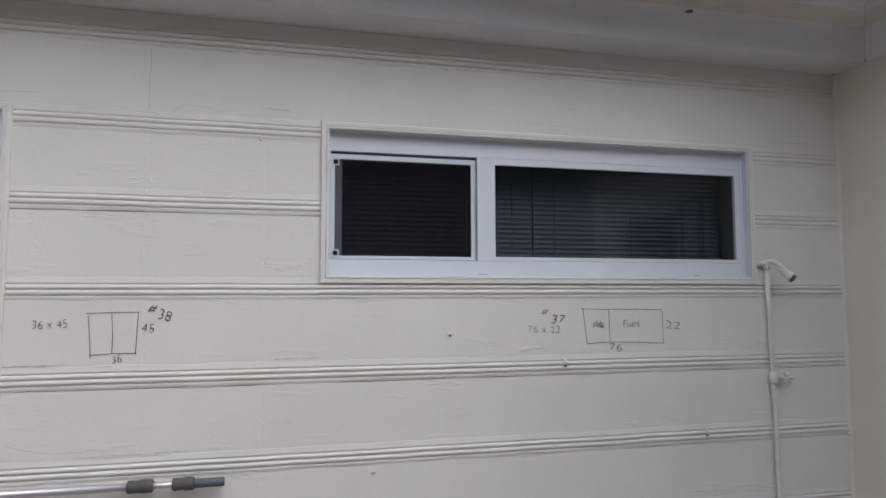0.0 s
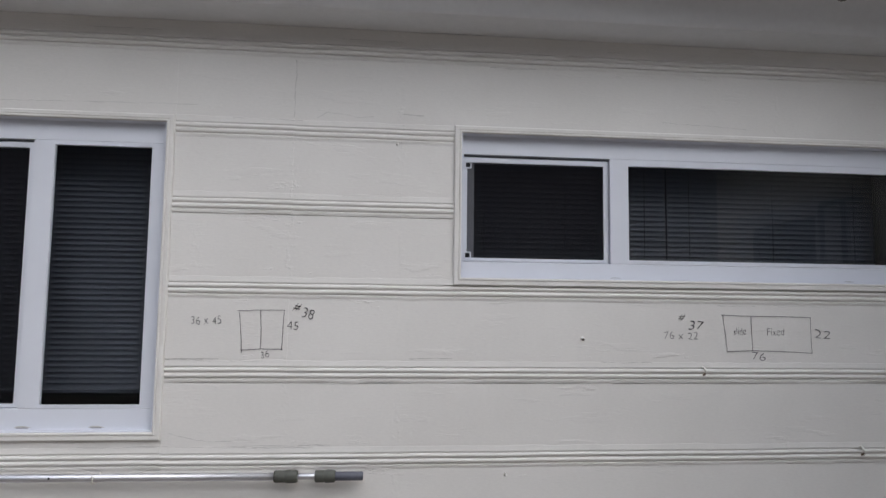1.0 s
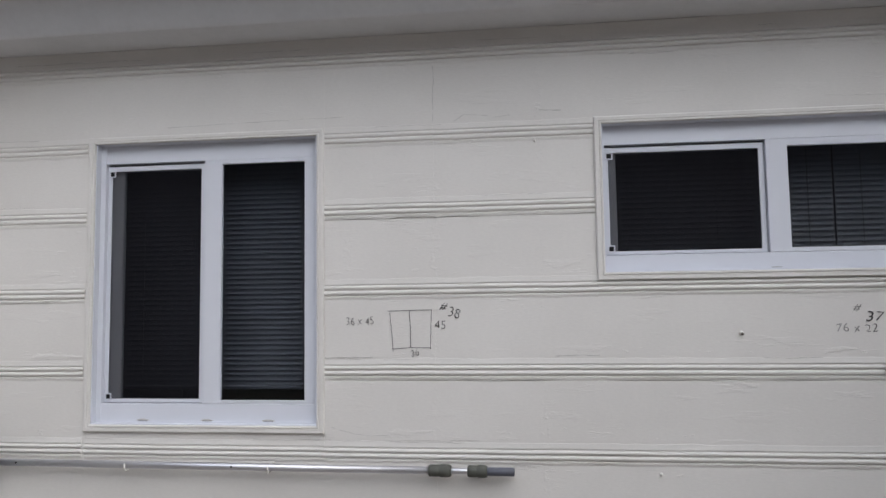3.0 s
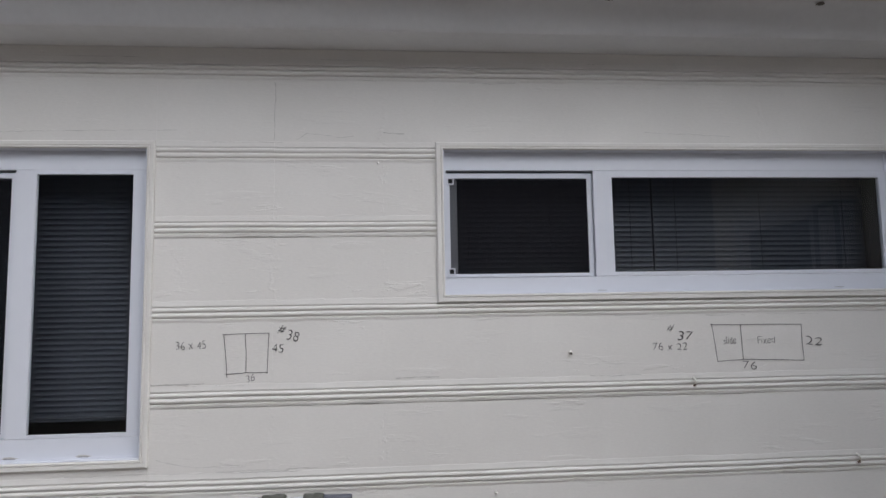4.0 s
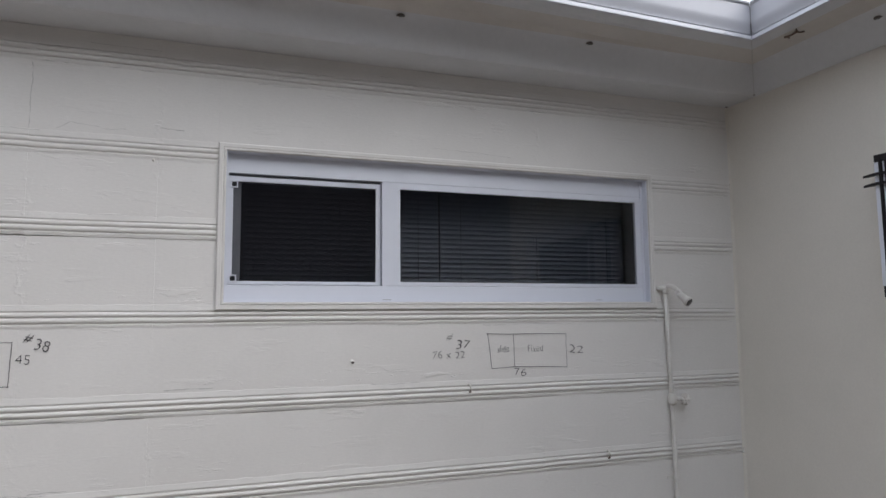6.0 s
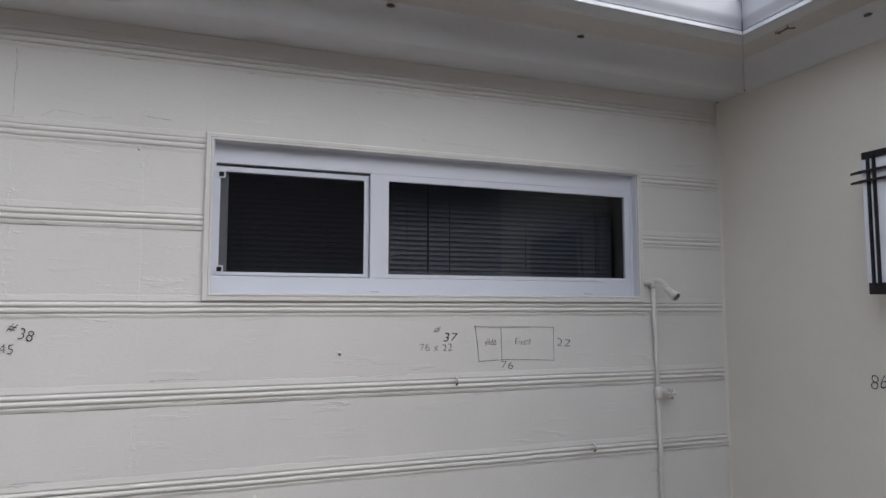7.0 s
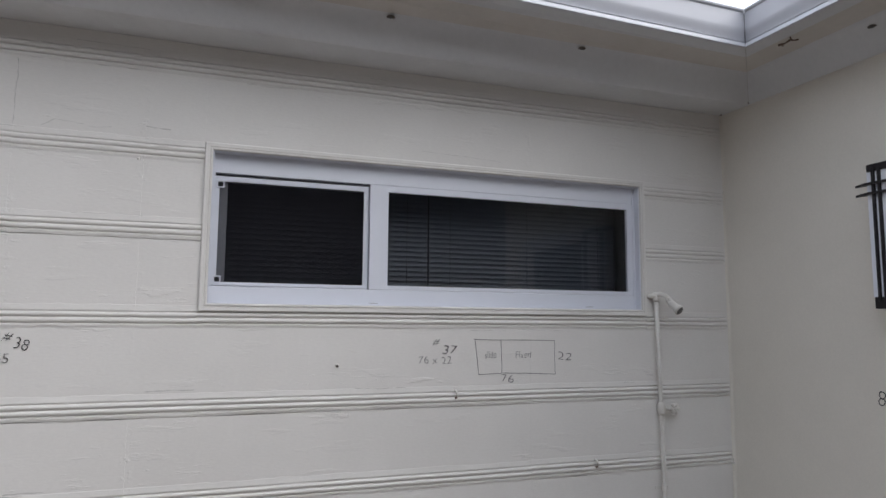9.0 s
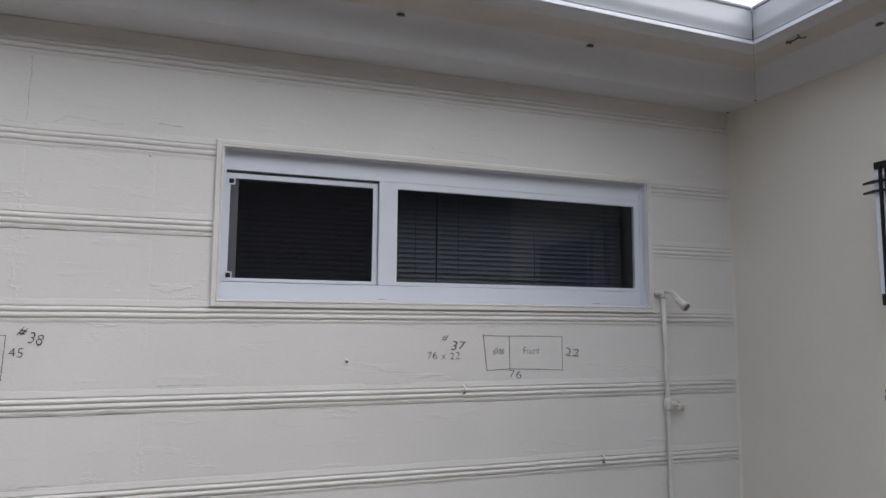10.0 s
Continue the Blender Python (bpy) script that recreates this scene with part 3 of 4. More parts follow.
    for ja, jb in ((x0 + 0.002, x0 + 0.014), (x1 - 0.016, x1 - 0.002)):      # reveal between frame and blind, indoor shade put into its colour
        put("inner_jamb", box(ja, jb, fy + 0.058, 0.160, z0 + 0.004, z1 - 0.004), M_DARK, None, "inner jamb, indoor shade put into its dark colour")
    return win


window_1 = slide_window("window_1", WIN["a"], 0.031, 0.631, (0.061, 0.620, 1.591, 1.985), (0.711, 1.899, 1.592, 1.989), 0.0, "wide low white vinyl slider window, closed, blinds behind")
window_2 = slide_window("window_2", WIN["b"], 0.029, -1.664, (-2.050, -1.672, 1.006, 1.985), (-1.586, -1.223, 1.003, 2.000), 0.014, "tall white vinyl slider window, closed, blinds behind")
window_1_case = tagged(empty("trim_1", (0, 0, 0)), "cream mitred timber casing round the wide window", "casing", kind="structure")
window_2_case = tagged(empty("trim_2", (0, 0, 0)), "cream mitred timber casing round the tall window", "casing", kind="structure")
mitred_casing(window_1_case, WIN["a"])
mitred_casing(window_2_case, WIN["b"])


def blind(w, edges, low, label):
    """Slat blinds behind the panes; edges are the ends of each hung blind."""
    for a, b in edges:
        thing = tagged(empty("window_blind", ((a + b) / 2, 0.185, w[3] - 0.05)), label, "blind", "blinds behind the panes")
        ox, oy, oz = thing.location
        bm = box(a, b, 0.168, 0.200, w[3] - 0.05, w[3] - 0.02, 0.003)
        bmesh.ops.translate(bm, verts=bm.verts, vec=(-ox, -oy, -oz))
        part("headrail", bm, M_SLAT, thing)
        slat = None
        z = w[3] - 0.062
        while z > low:
            if slat is None:
                bm = bmesh.new()
                prof = [(-0.009, -0.0115), (-0.0045, -0.0040), (-0.0010, 0.0035), (0.0015, 0.0115), (0.0022, 0.0113), (-0.0003, 0.0032), (-0.0038, -0.0044), (-0.0082, -0.0119)]
                bm = prism(prof, a - ox, b - ox, lambda s, u, v: (s, u, v))
                slat = part("slat", bm, M_SLAT, thing)
                slat.location = (0, 0, z - oz)
            else:
                c = slat.copy()
                scene.collection.objects.link(c)
                c.location = (0, 0, z - oz)
            z -= 0.0222
        bm = box(a, b, 0.176, 0.194, z - 0.006, z + 0.008, 0.003)
        bmesh.ops.translate(bm, verts=bm.verts, vec=(-ox, -oy, -oz))
        part("bottom_rail", bm, M_SLAT, thing)
        n = max(2, int((b - a) / 0.33) + 1)
        for i in range(n):
            x = a + 0.10 + (b - a - 0.20) * i / (n - 1)
            bm = sweep([(x - ox, 0.1735 - oy, w[3] - 0.03 - oz), (x - ox, 0.1735 - oy, z - oz)], 0.0009, 6)
            part("ladder_cord", bm, M_CORD, thing)


blind(WIN["a"], [(0.02, 0.937), (0.943, 1.925)], 1.50, "dark slate-grey slatted blind, lowered behind the wide window")
blind(WIN["b"], [(-2.115, -1.185)], 1.045, "dark slate-grey slatted blind, lowered behind the tall window")


# Unseen room box; its lack of light is put into the dark colour.
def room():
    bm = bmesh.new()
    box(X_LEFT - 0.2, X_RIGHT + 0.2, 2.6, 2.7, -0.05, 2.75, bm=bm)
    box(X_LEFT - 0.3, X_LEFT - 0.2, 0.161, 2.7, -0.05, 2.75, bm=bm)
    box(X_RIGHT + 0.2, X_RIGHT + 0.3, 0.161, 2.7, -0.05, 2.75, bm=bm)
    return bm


tagged(link_mesh("wall_inside", room(), M_DARK), "unseen room walls behind the windows, unlit shade put into their colour", "wall", kind="structure")
tagged(link_mesh("ceiling", box(X_LEFT - 0.2, X_RIGHT + 0.2, 0.161, 2.6, 2.60, 2.65), M_DARK), "unseen room ceiling, unlit shade put into its colour", "ceiling", kind="structure")


# ---- filled corner and the side door ----
fillet = [(0.0, 0.0), (0.016, 0.0), (0.009, 0.002), (0.0045, 0.0045), (0.002, 0.009), (0.0, 0.016)]
tagged(link_mesh("trim_corner", prism(fillet, 0.0, Z_WALL - 0.001, lambda s, u, v: (X_RIGHT + 0.001 - u, 0.0005 - v, s)), M_STUCCO), "soft filled and painted inside corner", "filler", kind="structure")


fillet_west = prism(fillet, 0.0, Z_WALL, lambda s, u, v: (X_LEFT - 0.001 + u * 0.7, 0.0005 - v * 0.7, s))
tagged(link_mesh("trim_corner", fillet_west, M_SIDING), "soft filled and painted inside corner", "filler", kind="structure")


def side_door():
    """A glazed door in the side wall, with a white painted casing."""
    y0, y1, head = DOOR
    thing = tagged(empty("door_1", (X_RIGHT, (y0 + y1) / 2, 0.0)), "dark glazed side door, closed, in a white casing", "door", kind="structure")
    o = thing.location

    def put(n, bm, m, lab=""):
        bmesh.ops.translate(bm, verts=bm.verts, vec=-o)
        return part(n, bm, m, thing, lab)

    xf, w = X_RIGHT - 0.018, 0.075
    for a, b in ((y0 - w, y0), (y1, y1 + w)):
        put("casing", box(xf, X_RIGHT + 0.003, a, b, 0.0, head, 0.003), M_VINYL, "white painted door casing")
    put("casing", box(xf - 0.004, X_RIGHT + 0.003, y0 - w - 0.01, y1 + w + 0.01, head + 0.001, head + w, 0.003), M_VINYL, "white painted door casing")
    ring = frame_ring(y0 + 0.004, y1 - 0.004, 0.010, head - 0.004, 0.10, 0.10, 0.22, 0.10, 0.0, 0.042, 0.002)
    for v in ring.verts:
        v.co = Vector((X_RIGHT + 0.05 + v.co.y, v.co.x, v.co.z))
    put("door_leaf", ring, M_BRONZE, "dark painted door leaf")
    put("pane", box(X_RIGHT + 0.066, X_RIGHT + 0.072, y0 + 0.10, y1 - 0.10, 0.228, head - 0.102), M_GLASS).visible_shadow = False
    # Added dark panel stands for the unlit inside behind the door glass.
    put("dark_backing", box(X_RIGHT + 0.10, X_RIGHT + 0.11, y0 + 0.004, y1 - 0.004, 0.0, head - 0.002), M_DARK, "added dark panel behind the glass, for the unlit inside")
    put("door_knob", sweep([(X_RIGHT + 0.052, y0 + 0.055, 0.98), (X_RIGHT + 0.030, y0 + 0.055, 0.98), (X_RIGHT + 0.020, y0 + 0.055, 0.98), (X_RIGHT + 0.004, y0 + 0.055, 0.98)], [0.010, 0.012, 0.026, 0.020], 14), M_STEEL, "dull steel knob")


side_door()


# ---- outdoor shower ----
def shower():
    thing = tagged(empty("outdoor_shower", (2.022, -0.030, 0.0)), "cream painted outdoor shower pipe with small chrome head", "shower")
    o = thing.location

    def put(n, bm, m, lab="", smooth=True, parent=None):
        bmesh.ops.translate(bm, verts=bm.verts, vec=-o)
        return part(n, bm, m, parent or thing, lab, smooth)

    put("riser_pipe", sweep([(2.030, -0.030, 0.0), (2.026, -0.030, 0.55), (2.019, -0.031, 0.95), (2.011, -0.031, 1.30), (2.003, -0.031, 1.555)], 0.0105), M_PIPE)
    put("wall_elbow", sweep([(1.978, 0.004, 1.570), (1.980, -0.020, 1.571), (1.990, -0.031, 1.572), (2.004, -0.031, 1.572)], 0.013), M_PIPE)
    put("tee_fitting", sweep([(2.003, -0.031, 1.545), (2.003, -0.031, 1.552), (2.003, -0.031, 1.585), (2.003, -0.031, 1.590)], [0.013, 0.0165, 0.0165, 0.011]), M_PIPE)
    put("shower_arm", sweep([(2.003, -0.031, 1.574), (2.010, -0.055, 1.580), (2.017, -0.078, 1.574), (2.028, -0.097, 1.553), (2.037, -0.110, 1.531)], 0.0112), M_PIPE)
    put("arm_collar", sweep([(2.021, -0.089, 1.561), (2.024, -0.094, 1.556), (2.030, -0.102, 1.543), (2.033, -0.106, 1.537)], [0.0115, 0.0152, 0.0152, 0.012], 6), M_PIPE, smooth=False)
    head = put("shower_head", sweep([(2.026, -0.100, 1.545), (2.030, -0.107, 1.535), (2.038, -0.126, 1.518), (2.0435, -0.141, 1.5055), (2.045, -0.146, 1.502)], [0.012, 0.0165, 0.018, 0.025, 0.0245]), M_PIPE)
    put("spray_face", sweep([(2.0452, -0.1465, 1.5016), (2.0468, -0.1500, 1.4988)], [0.0200, 0.0165]), M_STEEL, "dull metal spray face", parent=head)
    valve = put("valve_body", sweep([(2.0175, -0.031, 1.020), (2.0175, -0.031, 1.030), (2.017, -0.031, 1.048), (2.0165, -0.031, 1.066), (2.0165, -0.031, 1.076)], [0.0135, 0.019, 0.021, 0.018, 0.013]), M_PIPE)
    put("valve_stem", sweep([(2.020, -0.034, 1.048), (2.044, -0.040, 1.047), (2.062, -0.046, 1.047), (2.066, -0.062, 1.047)], [0.013, 0.011, 0.010, 0.008]), M_PIPE, parent=valve)
    bm = bmesh.new()
    c, ax = Vector((2.068, -0.060, 1.047)), Vector((0.12, -0.98, -0.05)).normalized()
    u = ax.cross(Vector((0, 0, 1))).normalized()
    v = ax.cross(u)
    for i in range(6):                          # lobed hand wheel
        a = i * math.pi / 3
        q = c + (u * math.cos(a) + v * math.sin(a)) * 0.026
        sweep([tuple(c), tuple(q - ax * 0.001)], [0.006, 0.0095], 8, bm)
    sweep([tuple(c - ax * 0.006), tuple(c + ax * 0.008)], [0.011, 0.009], 10, bm)
    put("hand_wheel", bm, M_PIPE, "lobed cream painted tap handle", parent=valve)
    for z, dx in ((0.686, 2.024), (0.25, 2.028)):
        clampbm = sweep([(dx, -0.030, z - 0.006), (dx, -0.030, z + 0.006)], 0.0150)
        box(dx - 0.036, dx - 0.008, -0.012, -0.002, z - 0.007, z + 0.007, bm=clampbm)
        put("pipe_clamp", clampbm, M_PIPE, smooth=False)
    thing.location += Vector((0.0145, 0.009, 0.0))
    return thing


shower()


# ---- wall lamp on the side wall ----
def wall_lamp():
    y0, y1, xf = -0.850, -1.130, 2.372
    thing = tagged(empty("wall_lamp", (X_RIGHT, (y0 + y1) / 2, 1.79)), "black metal wall lamp with frosted panel and bars", "wall lamp")
    o = thing.location

    def put(n, bm, m, lab=""):
        bmesh.ops.translate(bm, verts=bm.verts, vec=-o)
        return part(n, bm, m, thing, lab)

    put("back_plate", box(X_RIGHT - 0.022, X_RIGHT + 0.002, y1 + 0.03, y0 - 0.03, 1.53, 2.04, 0.003), M_BRONZE)
    put("diffuser", box(xf, X_RIGHT - 0.022, y1, y0, 1.545, 2.030, 0.006), M_LAMP_GLASS, "frosted white glass diffuser")
    put("top_cap", box(xf - 0.006, X_RIGHT - 0.004, y1 + 0.004, y0 - 0.006, 2.026, 2.054, 0.003), M_BRONZE)
    put("bottom_cap", box(xf - 0.006, X_RIGHT - 0.004, y1 + 0.006, y0 - 0.010, 1.503, 1.547, 0.003), M_BRONZE)
    for y in (-0.882, -0.906, -1.074, -1.098):
        put("upright_bar", box(xf - 0.010, xf - 0.001, y - 0.0055, y + 0.0055, 1.53, 2.04, 0.0015), M_BRONZE)
    for z in (1.979, 1.941):
        bm = bmesh.new()
        yl, yr, t = y0 + 0.052, y1 - 0.052, 0.0045
        plan = [(xf + 0.006, yl), (xf - 0.014, y0 - 0.004), (xf - 0.014, y1 + 0.004), (xf + 0.006, yr), (xf + 0.012, y1 + 0.001), (xf + 0.012, y0 - 0.001)]
        lo = [bm.verts.new((x, y, z - t)) for x, y in plan]
        hi = [bm.verts.new((x, y, z + t)) for x, y in plan]
        for i in range(6):
            j = (i + 1) % 6
            bm.faces.new((lo[i], lo[j], hi[j], hi[i]))
        bm.faces.new(lo)
        bm.faces.new(hi[::-1])
        put("cross_fin", bm, M_BRONZE)


wall_lamp()


# ---- skimmer net on its pole ----
def skimmer():
    yp, z0, z1 = -0.048, 0.757, 0.748
    thing = tagged(empty("skimmer_net", (-1.5, yp, 0.70)), "pool skimmer net with mint rim on a telescopic aluminium pole", "skimmer net")
    o = thing.location

    def zz(x):
        return z0 + (z1 - z0) * (x + 2.53) / 2.16

    def put(n, bm, m, lab="", smooth=True, parent=None):
        bmesh.ops.translate(bm, verts=bm.verts, vec=-o)
        return part(n, bm, m, parent or thing, lab, smooth)

    pole = put("pole", sweep([(x, yp, zz(x)) for x in (-2.535, -0.68)], 0.0145, 20), M_ALU, "brushed aluminium tube")
    put("inner_pole", sweep([(x, yp, zz(x)) for x in (-0.69, -0.46)], 0.0118, 20), M_ALU)
    for a, b in ((-0.700, -0.613), (-0.549, -0.473)):
        m = a + (b - a) * 0.48
        put("twist_grip", sweep([(x, yp, zz(x)) for x in (a, a + 0.004, m - 0.004, m, m + 0.004, b - 0.006, b)], [0.019, 0.0225, 0.0225, 0.0205, 0.0245, 0.0235, 0.020], 18), M_GRIP, "olive-grey twist lock grip")
    put("end_sleeve", sweep([(x, yp, zz(x)) for x in (-0.478, -0.474, -0.374, -0.369)], [0.0150, 0.0165, 0.0165, 0.0145], 18), M_TUBE, "slate plastic end sleeve")
    for x in (-1.495, -2.428):
        put("pin_hole", sweep([(x, yp - 0.0130, zz(x) + 0.002), (x, yp - 0.0150, zz(x) + 0.002)], 0.004, 10), M_BLACK, "", True, pole)
    put("net_socket", sweep([(-2.535, yp, zz(-2.535)), (-2.545, yp, zz(-2.5)), (-2.562, yp - 0.030, 0.762), (-2.585, yp - 0.055, 0.768)], [0.0165, 0.0185, 0.020, 0.022], 14), M_BLACK, "black plastic socket")
    put("clamp", sweep([(-2.584, yp - 0.056, 0.722), (-2.576, yp - 0.052, 0.738), (-2.574, yp - 0.050, 0.770), (-2.578, yp - 0.052, 0.798), (-2.586, yp - 0.056, 0.808)], [0.007, 0.013, 0.016, 0.013, 0.007], 10), M_BLACK, "black plastic clamp holding the hoop")
    put("spring_button", sweep([(-2.540, yp - 0.014, 0.762), (-2.541, yp - 0.024, 0.763)], [0.0065, 0.005], 10), M_VINYL, "white spring button")
    # rim: a rounded D that stands a little away from the wall
    cx, cz = -2.690, 0.774
    corners = [(-0.086, 0.200, 0.015), (-0.043, 0.208, 0.010), (0.020, 0.192, 0.010), (0.073, 0.141, 0.014), (0.104, 0.073, 0.015), (0.117, 0.010, 0.010),
               (0.117, -0.048, 0.012), (0.102, -0.109, 0.015), (0.070, -0.164, 0.012), (0.013, -0.204, 0.009), (-0.045, -0.219, 0.009), (-0.085, -0.204, 0.014),
               (-0.099, -0.148, 0.011), (-0.106, -0.050, 0.009), (-0.110, 0.040, 0.010), (-0.103, 0.130, 0.011)]
    rim, half = [], []
    for i in range(48):                         # a smooth line through the corners of the hoop
        k, t = divmod(i, 3)
        t /= 3
        p0, p1, p2, p3 = [Vector(corners[(k + j) % 16]) for j in (-1, 0, 1, 2)]
        q = 0.5 * (2 * p1 + (p2 - p0) * t + (2 * p0 - 5 * p1 + 4 * p2 - p3) * t * t + (3 * p1 - p0 - 3 * p2 + p3) * t ** 3)
        rim.append((cx + q.x, -0.110, cz + q.y))
        half.append(q.z)
    bm = bmesh.new()
    rows = []
    for i in range(48):
        p, q = Vector(rim[i - 1]), Vector(rim[(i + 1) % 48])
        d = (q - p).normalized()
        out = Vector((-d.z, 0, d.x))            # the line runs clockwise
        h = half[i] * (0.56 if rim[i][0] > cx - 0.05 else 1.25)
        # a sloping band: inner edge forward, outer edge back, rolled at both edges
        sec = [(-h, -0.013), (-h * 0.8, -0.0165), (-h * 0.4, -0.012), (h * 0.6, 0.001), (h, 0.009), (h * 0.9, 0.012), (h * 0.4, 0.006), (-h * 0.7, -0.009)]
        flat = 1.0 if rim[i][0] > cx - 0.05 else 0.45       # the far side lies flatter
        rows.append([bm.verts.new(Vector(rim[i]) + out * u + Vector((0, w * flat - (1 - flat) * 0.012, 0))) for u, w in sec])
    for i in range(48):
        R, S = rows[i], rows[(i + 1) % 48]
        for k in range(8):
            bm.faces.new((R[k], R[(k + 1) % 8], S[(k + 1) % 8], S[k]))
    hoop = put("rim", bm, M_TEAL, "pale mint plastic hoop")
    bm = bmesh.new()                            # net bag sagging behind the hoop
    rings = []
    for t in range(9):
        f = t / 8
        k = 1 - 0.97 * f ** 3
        rings.append([bm.verts.new((cx + (x - cx) * k * 0.955 - 0.010 * f, y + 0.004 + 0.070 * math.sin(f * 1.5) + 0.004 * noise.noise((x * 30, z * 30, f * 4)), cz + (z - cz) * k * 0.97 - 0.03 * f)) for x, y, z in rim[:48]])
    for R, S in zip(rings, rings[1:]):
        for k in range(48):
            bm.faces.new((R[k], R[(k + 1) % 48], S[(k + 1) % 48], S[k]))
    bm.faces.new(rings[-1])
    put("net_bag", bm, M_NET, "black fine mesh bag", True)
    bm = bmesh.new()                            # loose fold of the bag under the hoop
    rows = []
    for i in range(13):
        t = i / 12
        x = -2.735 + 0.105 * t
        top = cz - 0.200 + 0.060 * t * t
        rows.append([bm.verts.new((x, -0.060 + 0.006 * math.sin(9 * t), top)), bm.verts.new((x, -0.045, top - 0.030 - 0.035 * math.sin(math.pi * (0.25 + 0.6 * t)))), bm.verts.new((x, -0.035, top - 0.01))])
    for R, S in zip(rows, rows[1:]):
        for k in range(3):
            bm.faces.new((R[k], R[(k + 1) % 3], S[(k + 1) % 3], S[k]))
    put("net_fold", bm, M_NET)
    for i in (0, 46, 47, 33, 34, 35, 36):
        p = Vector(rim[i])
        put("net_tie", sweep([tuple(p + Vector((0.001, -0.017, 0.0))), tuple(p + Vector((0.020, -0.015, 0.002)))], 0.0018, 6), M_BLACK, parent=hoop)


skimmer()


def pole_hook(x, z):
    bm = sweep([(x, 0.002, z + 0.004), (x, -0.045, z - 0.022), (x, -0.066, z - 0.021), (x, -0.0705, z - 0.012), (x, -0.071, z + 0.006)], 0.0036, 8)
    ob = tagged(link_mesh("pole_hook", bm, M_PIPE, None, True), "small cream painted hook holding the pole", "hook", "hooks under the pole")
    return ob


for x in (-1.944, -1.341):
    pole_hook(x, 0.756)


# ---- small fixings ----
def wall_plug(x, z, size, name="wall_plug", kind="stub"):
    bm = bmesh.new()
    sweep([(x, 0.004, z), (x, -0.006, z), (x, -0.011, z - 0.001)], [size, size * 0.95, size * 0.6], 10, bm)
    ob = link_mesh(name, bm, M_PIPE, None, True)
    tagged(ob, "painted-over screw stub on the siding", "screw", "painted stubs on the wall")
    if size > 0.007 or z > 2.4:
        # Dark core: screw tone, with the stub's small shadow put into it.
        part("screw_core", sweep([(x, -0.0105, z - 0.003), (x, -0.0130, z - 0.004)], size * (0.85 if z > 2.4 else 0.75), 8), M_HOLE, ob, "dark core, screw tone and stub shadow in one colour")


for x, z, s in ((0.500, 1.268, 0.0075), (0.185, 0.735, 0.0065), (-0.262, 2.040, 0.005), (2.458, 0.770, 0.006), (-2.872, 2.496, 0.009)):
    wall_plug(x, z, s)


def painted_hook(x, z):
    bm = sweep([(x, 0.004, z + 0.014), (x, -0.016, z + 0.012), (x + 0.002, -0.024, z), (x + 0.001, -0.022, z - 0.012), (x - 0.001, -0.012, z - 0.016)], [0.005, 0.0045, 0.004, 0.004, 0.0035], 8)
    ob = tagged(link_mesh("cup_hook", bm, M_PIPE, None, True), "small painted-over cup hook screwed into the siding", "hook", "cup hooks on the wall")
    # The tip's dark brown stands in for the hook's own small shadow.
    part("dark_tip", sweep([(x + 0.001, -0.0225, z - 0.008), (x, -0.020, z - 0.014), (x - 0.001, -0.011, z - 0.0165)], 0.0042, 8), M_RUST, ob, "dark brown tip, the hook's small shadow put into its colour")


painted_hook(1.004, 1.142)
painted_hook(1.680, 0.818)


def soffit_screw(x, y, z, tilt):
    bm = bmesh.new()
    bmesh.ops.create_cone(bm, cap_ends=True, segments=16, radius1=0.017, radius2=0.016, depth=0.002)
    ob = link_mesh("soffit_fixing", bm, M_HOLE, None, True)
    ob.matrix_world = pose(x, y, z, *tilt)
    tagged(ob, "dark corroded round fixing in the soffit", "fixing", "soffit fixings")
    bm = bmesh.new()
    bmesh.ops.create_cone(bm, cap_ends=True, segments=12, radius1=0.006, radius2=0.005, depth=0.002)
    bmesh.ops.translate(bm, verts=bm.verts, vec=(0, 0, -0.0018))
    part("screw_head", bm, M_STEEL, ob)


def eave_z(d):
    sec = eave_section() + [(0.6, Z_WALL)]
    for (a, za), (b, zb) in zip(sec, sec[1:]):
        if a <= d <= b:
            return za + (zb - za) * (d - a) / (b - a)
    return Z_WALL


for x in (0.628, 1.481):
    soffit_screw(x, -0.267, eave_z(0.221) - 0.003, (-10, 0, 0))
soffit_screw(2.402, -0.893, eave_z(0.236) - 0.003, (0, 12, 0))


def rusty_bracket():
    thing = tagged(empty("rusty_bracket", (2.27, -0.63, Z_EAVE - 0.004)), "small rusty leftover bracket under the soffit", "bracket")
    o = thing.location
    for (a, b, w) in (((2.262, -0.575), (2.262, -0.640), 0.006), ((2.262, -0.585), (2.285, -0.577), 0.004), ((2.262, -0.635), (2.290, -0.650), 0.005), ((2.262, -0.640), (2.240, -0.655), 0.004)):
        z = Z_EAVE - 0.007
        bm = sweep([(*a, z), ((a[0] + b[0]) / 2 + 0.003, (a[1] + b[1]) / 2, z - 0.003), (*b, z)], [w * 0.9, w * 0.6, w * 0.8], 7)
        bmesh.ops.translate(bm, verts=bm.verts, vec=-o)
        part("rusty_arm", bm, M_RUST, thing, "", True)


rusty_bracket()


def corner_dot(x, y, z):
    bm = bmesh.new()
    bmesh.ops.create_cone(bm, cap_ends=True, segments=10, radius1=0.007, radius2=0.005, depth=0.003)
    ob = link_mesh("corner_dot", bm, M_HOLE, None, True)
    ob.location = (x, y, z)
    tagged(ob, "small dark dot at the soffit's corner joint", "hole", "soffit holes")


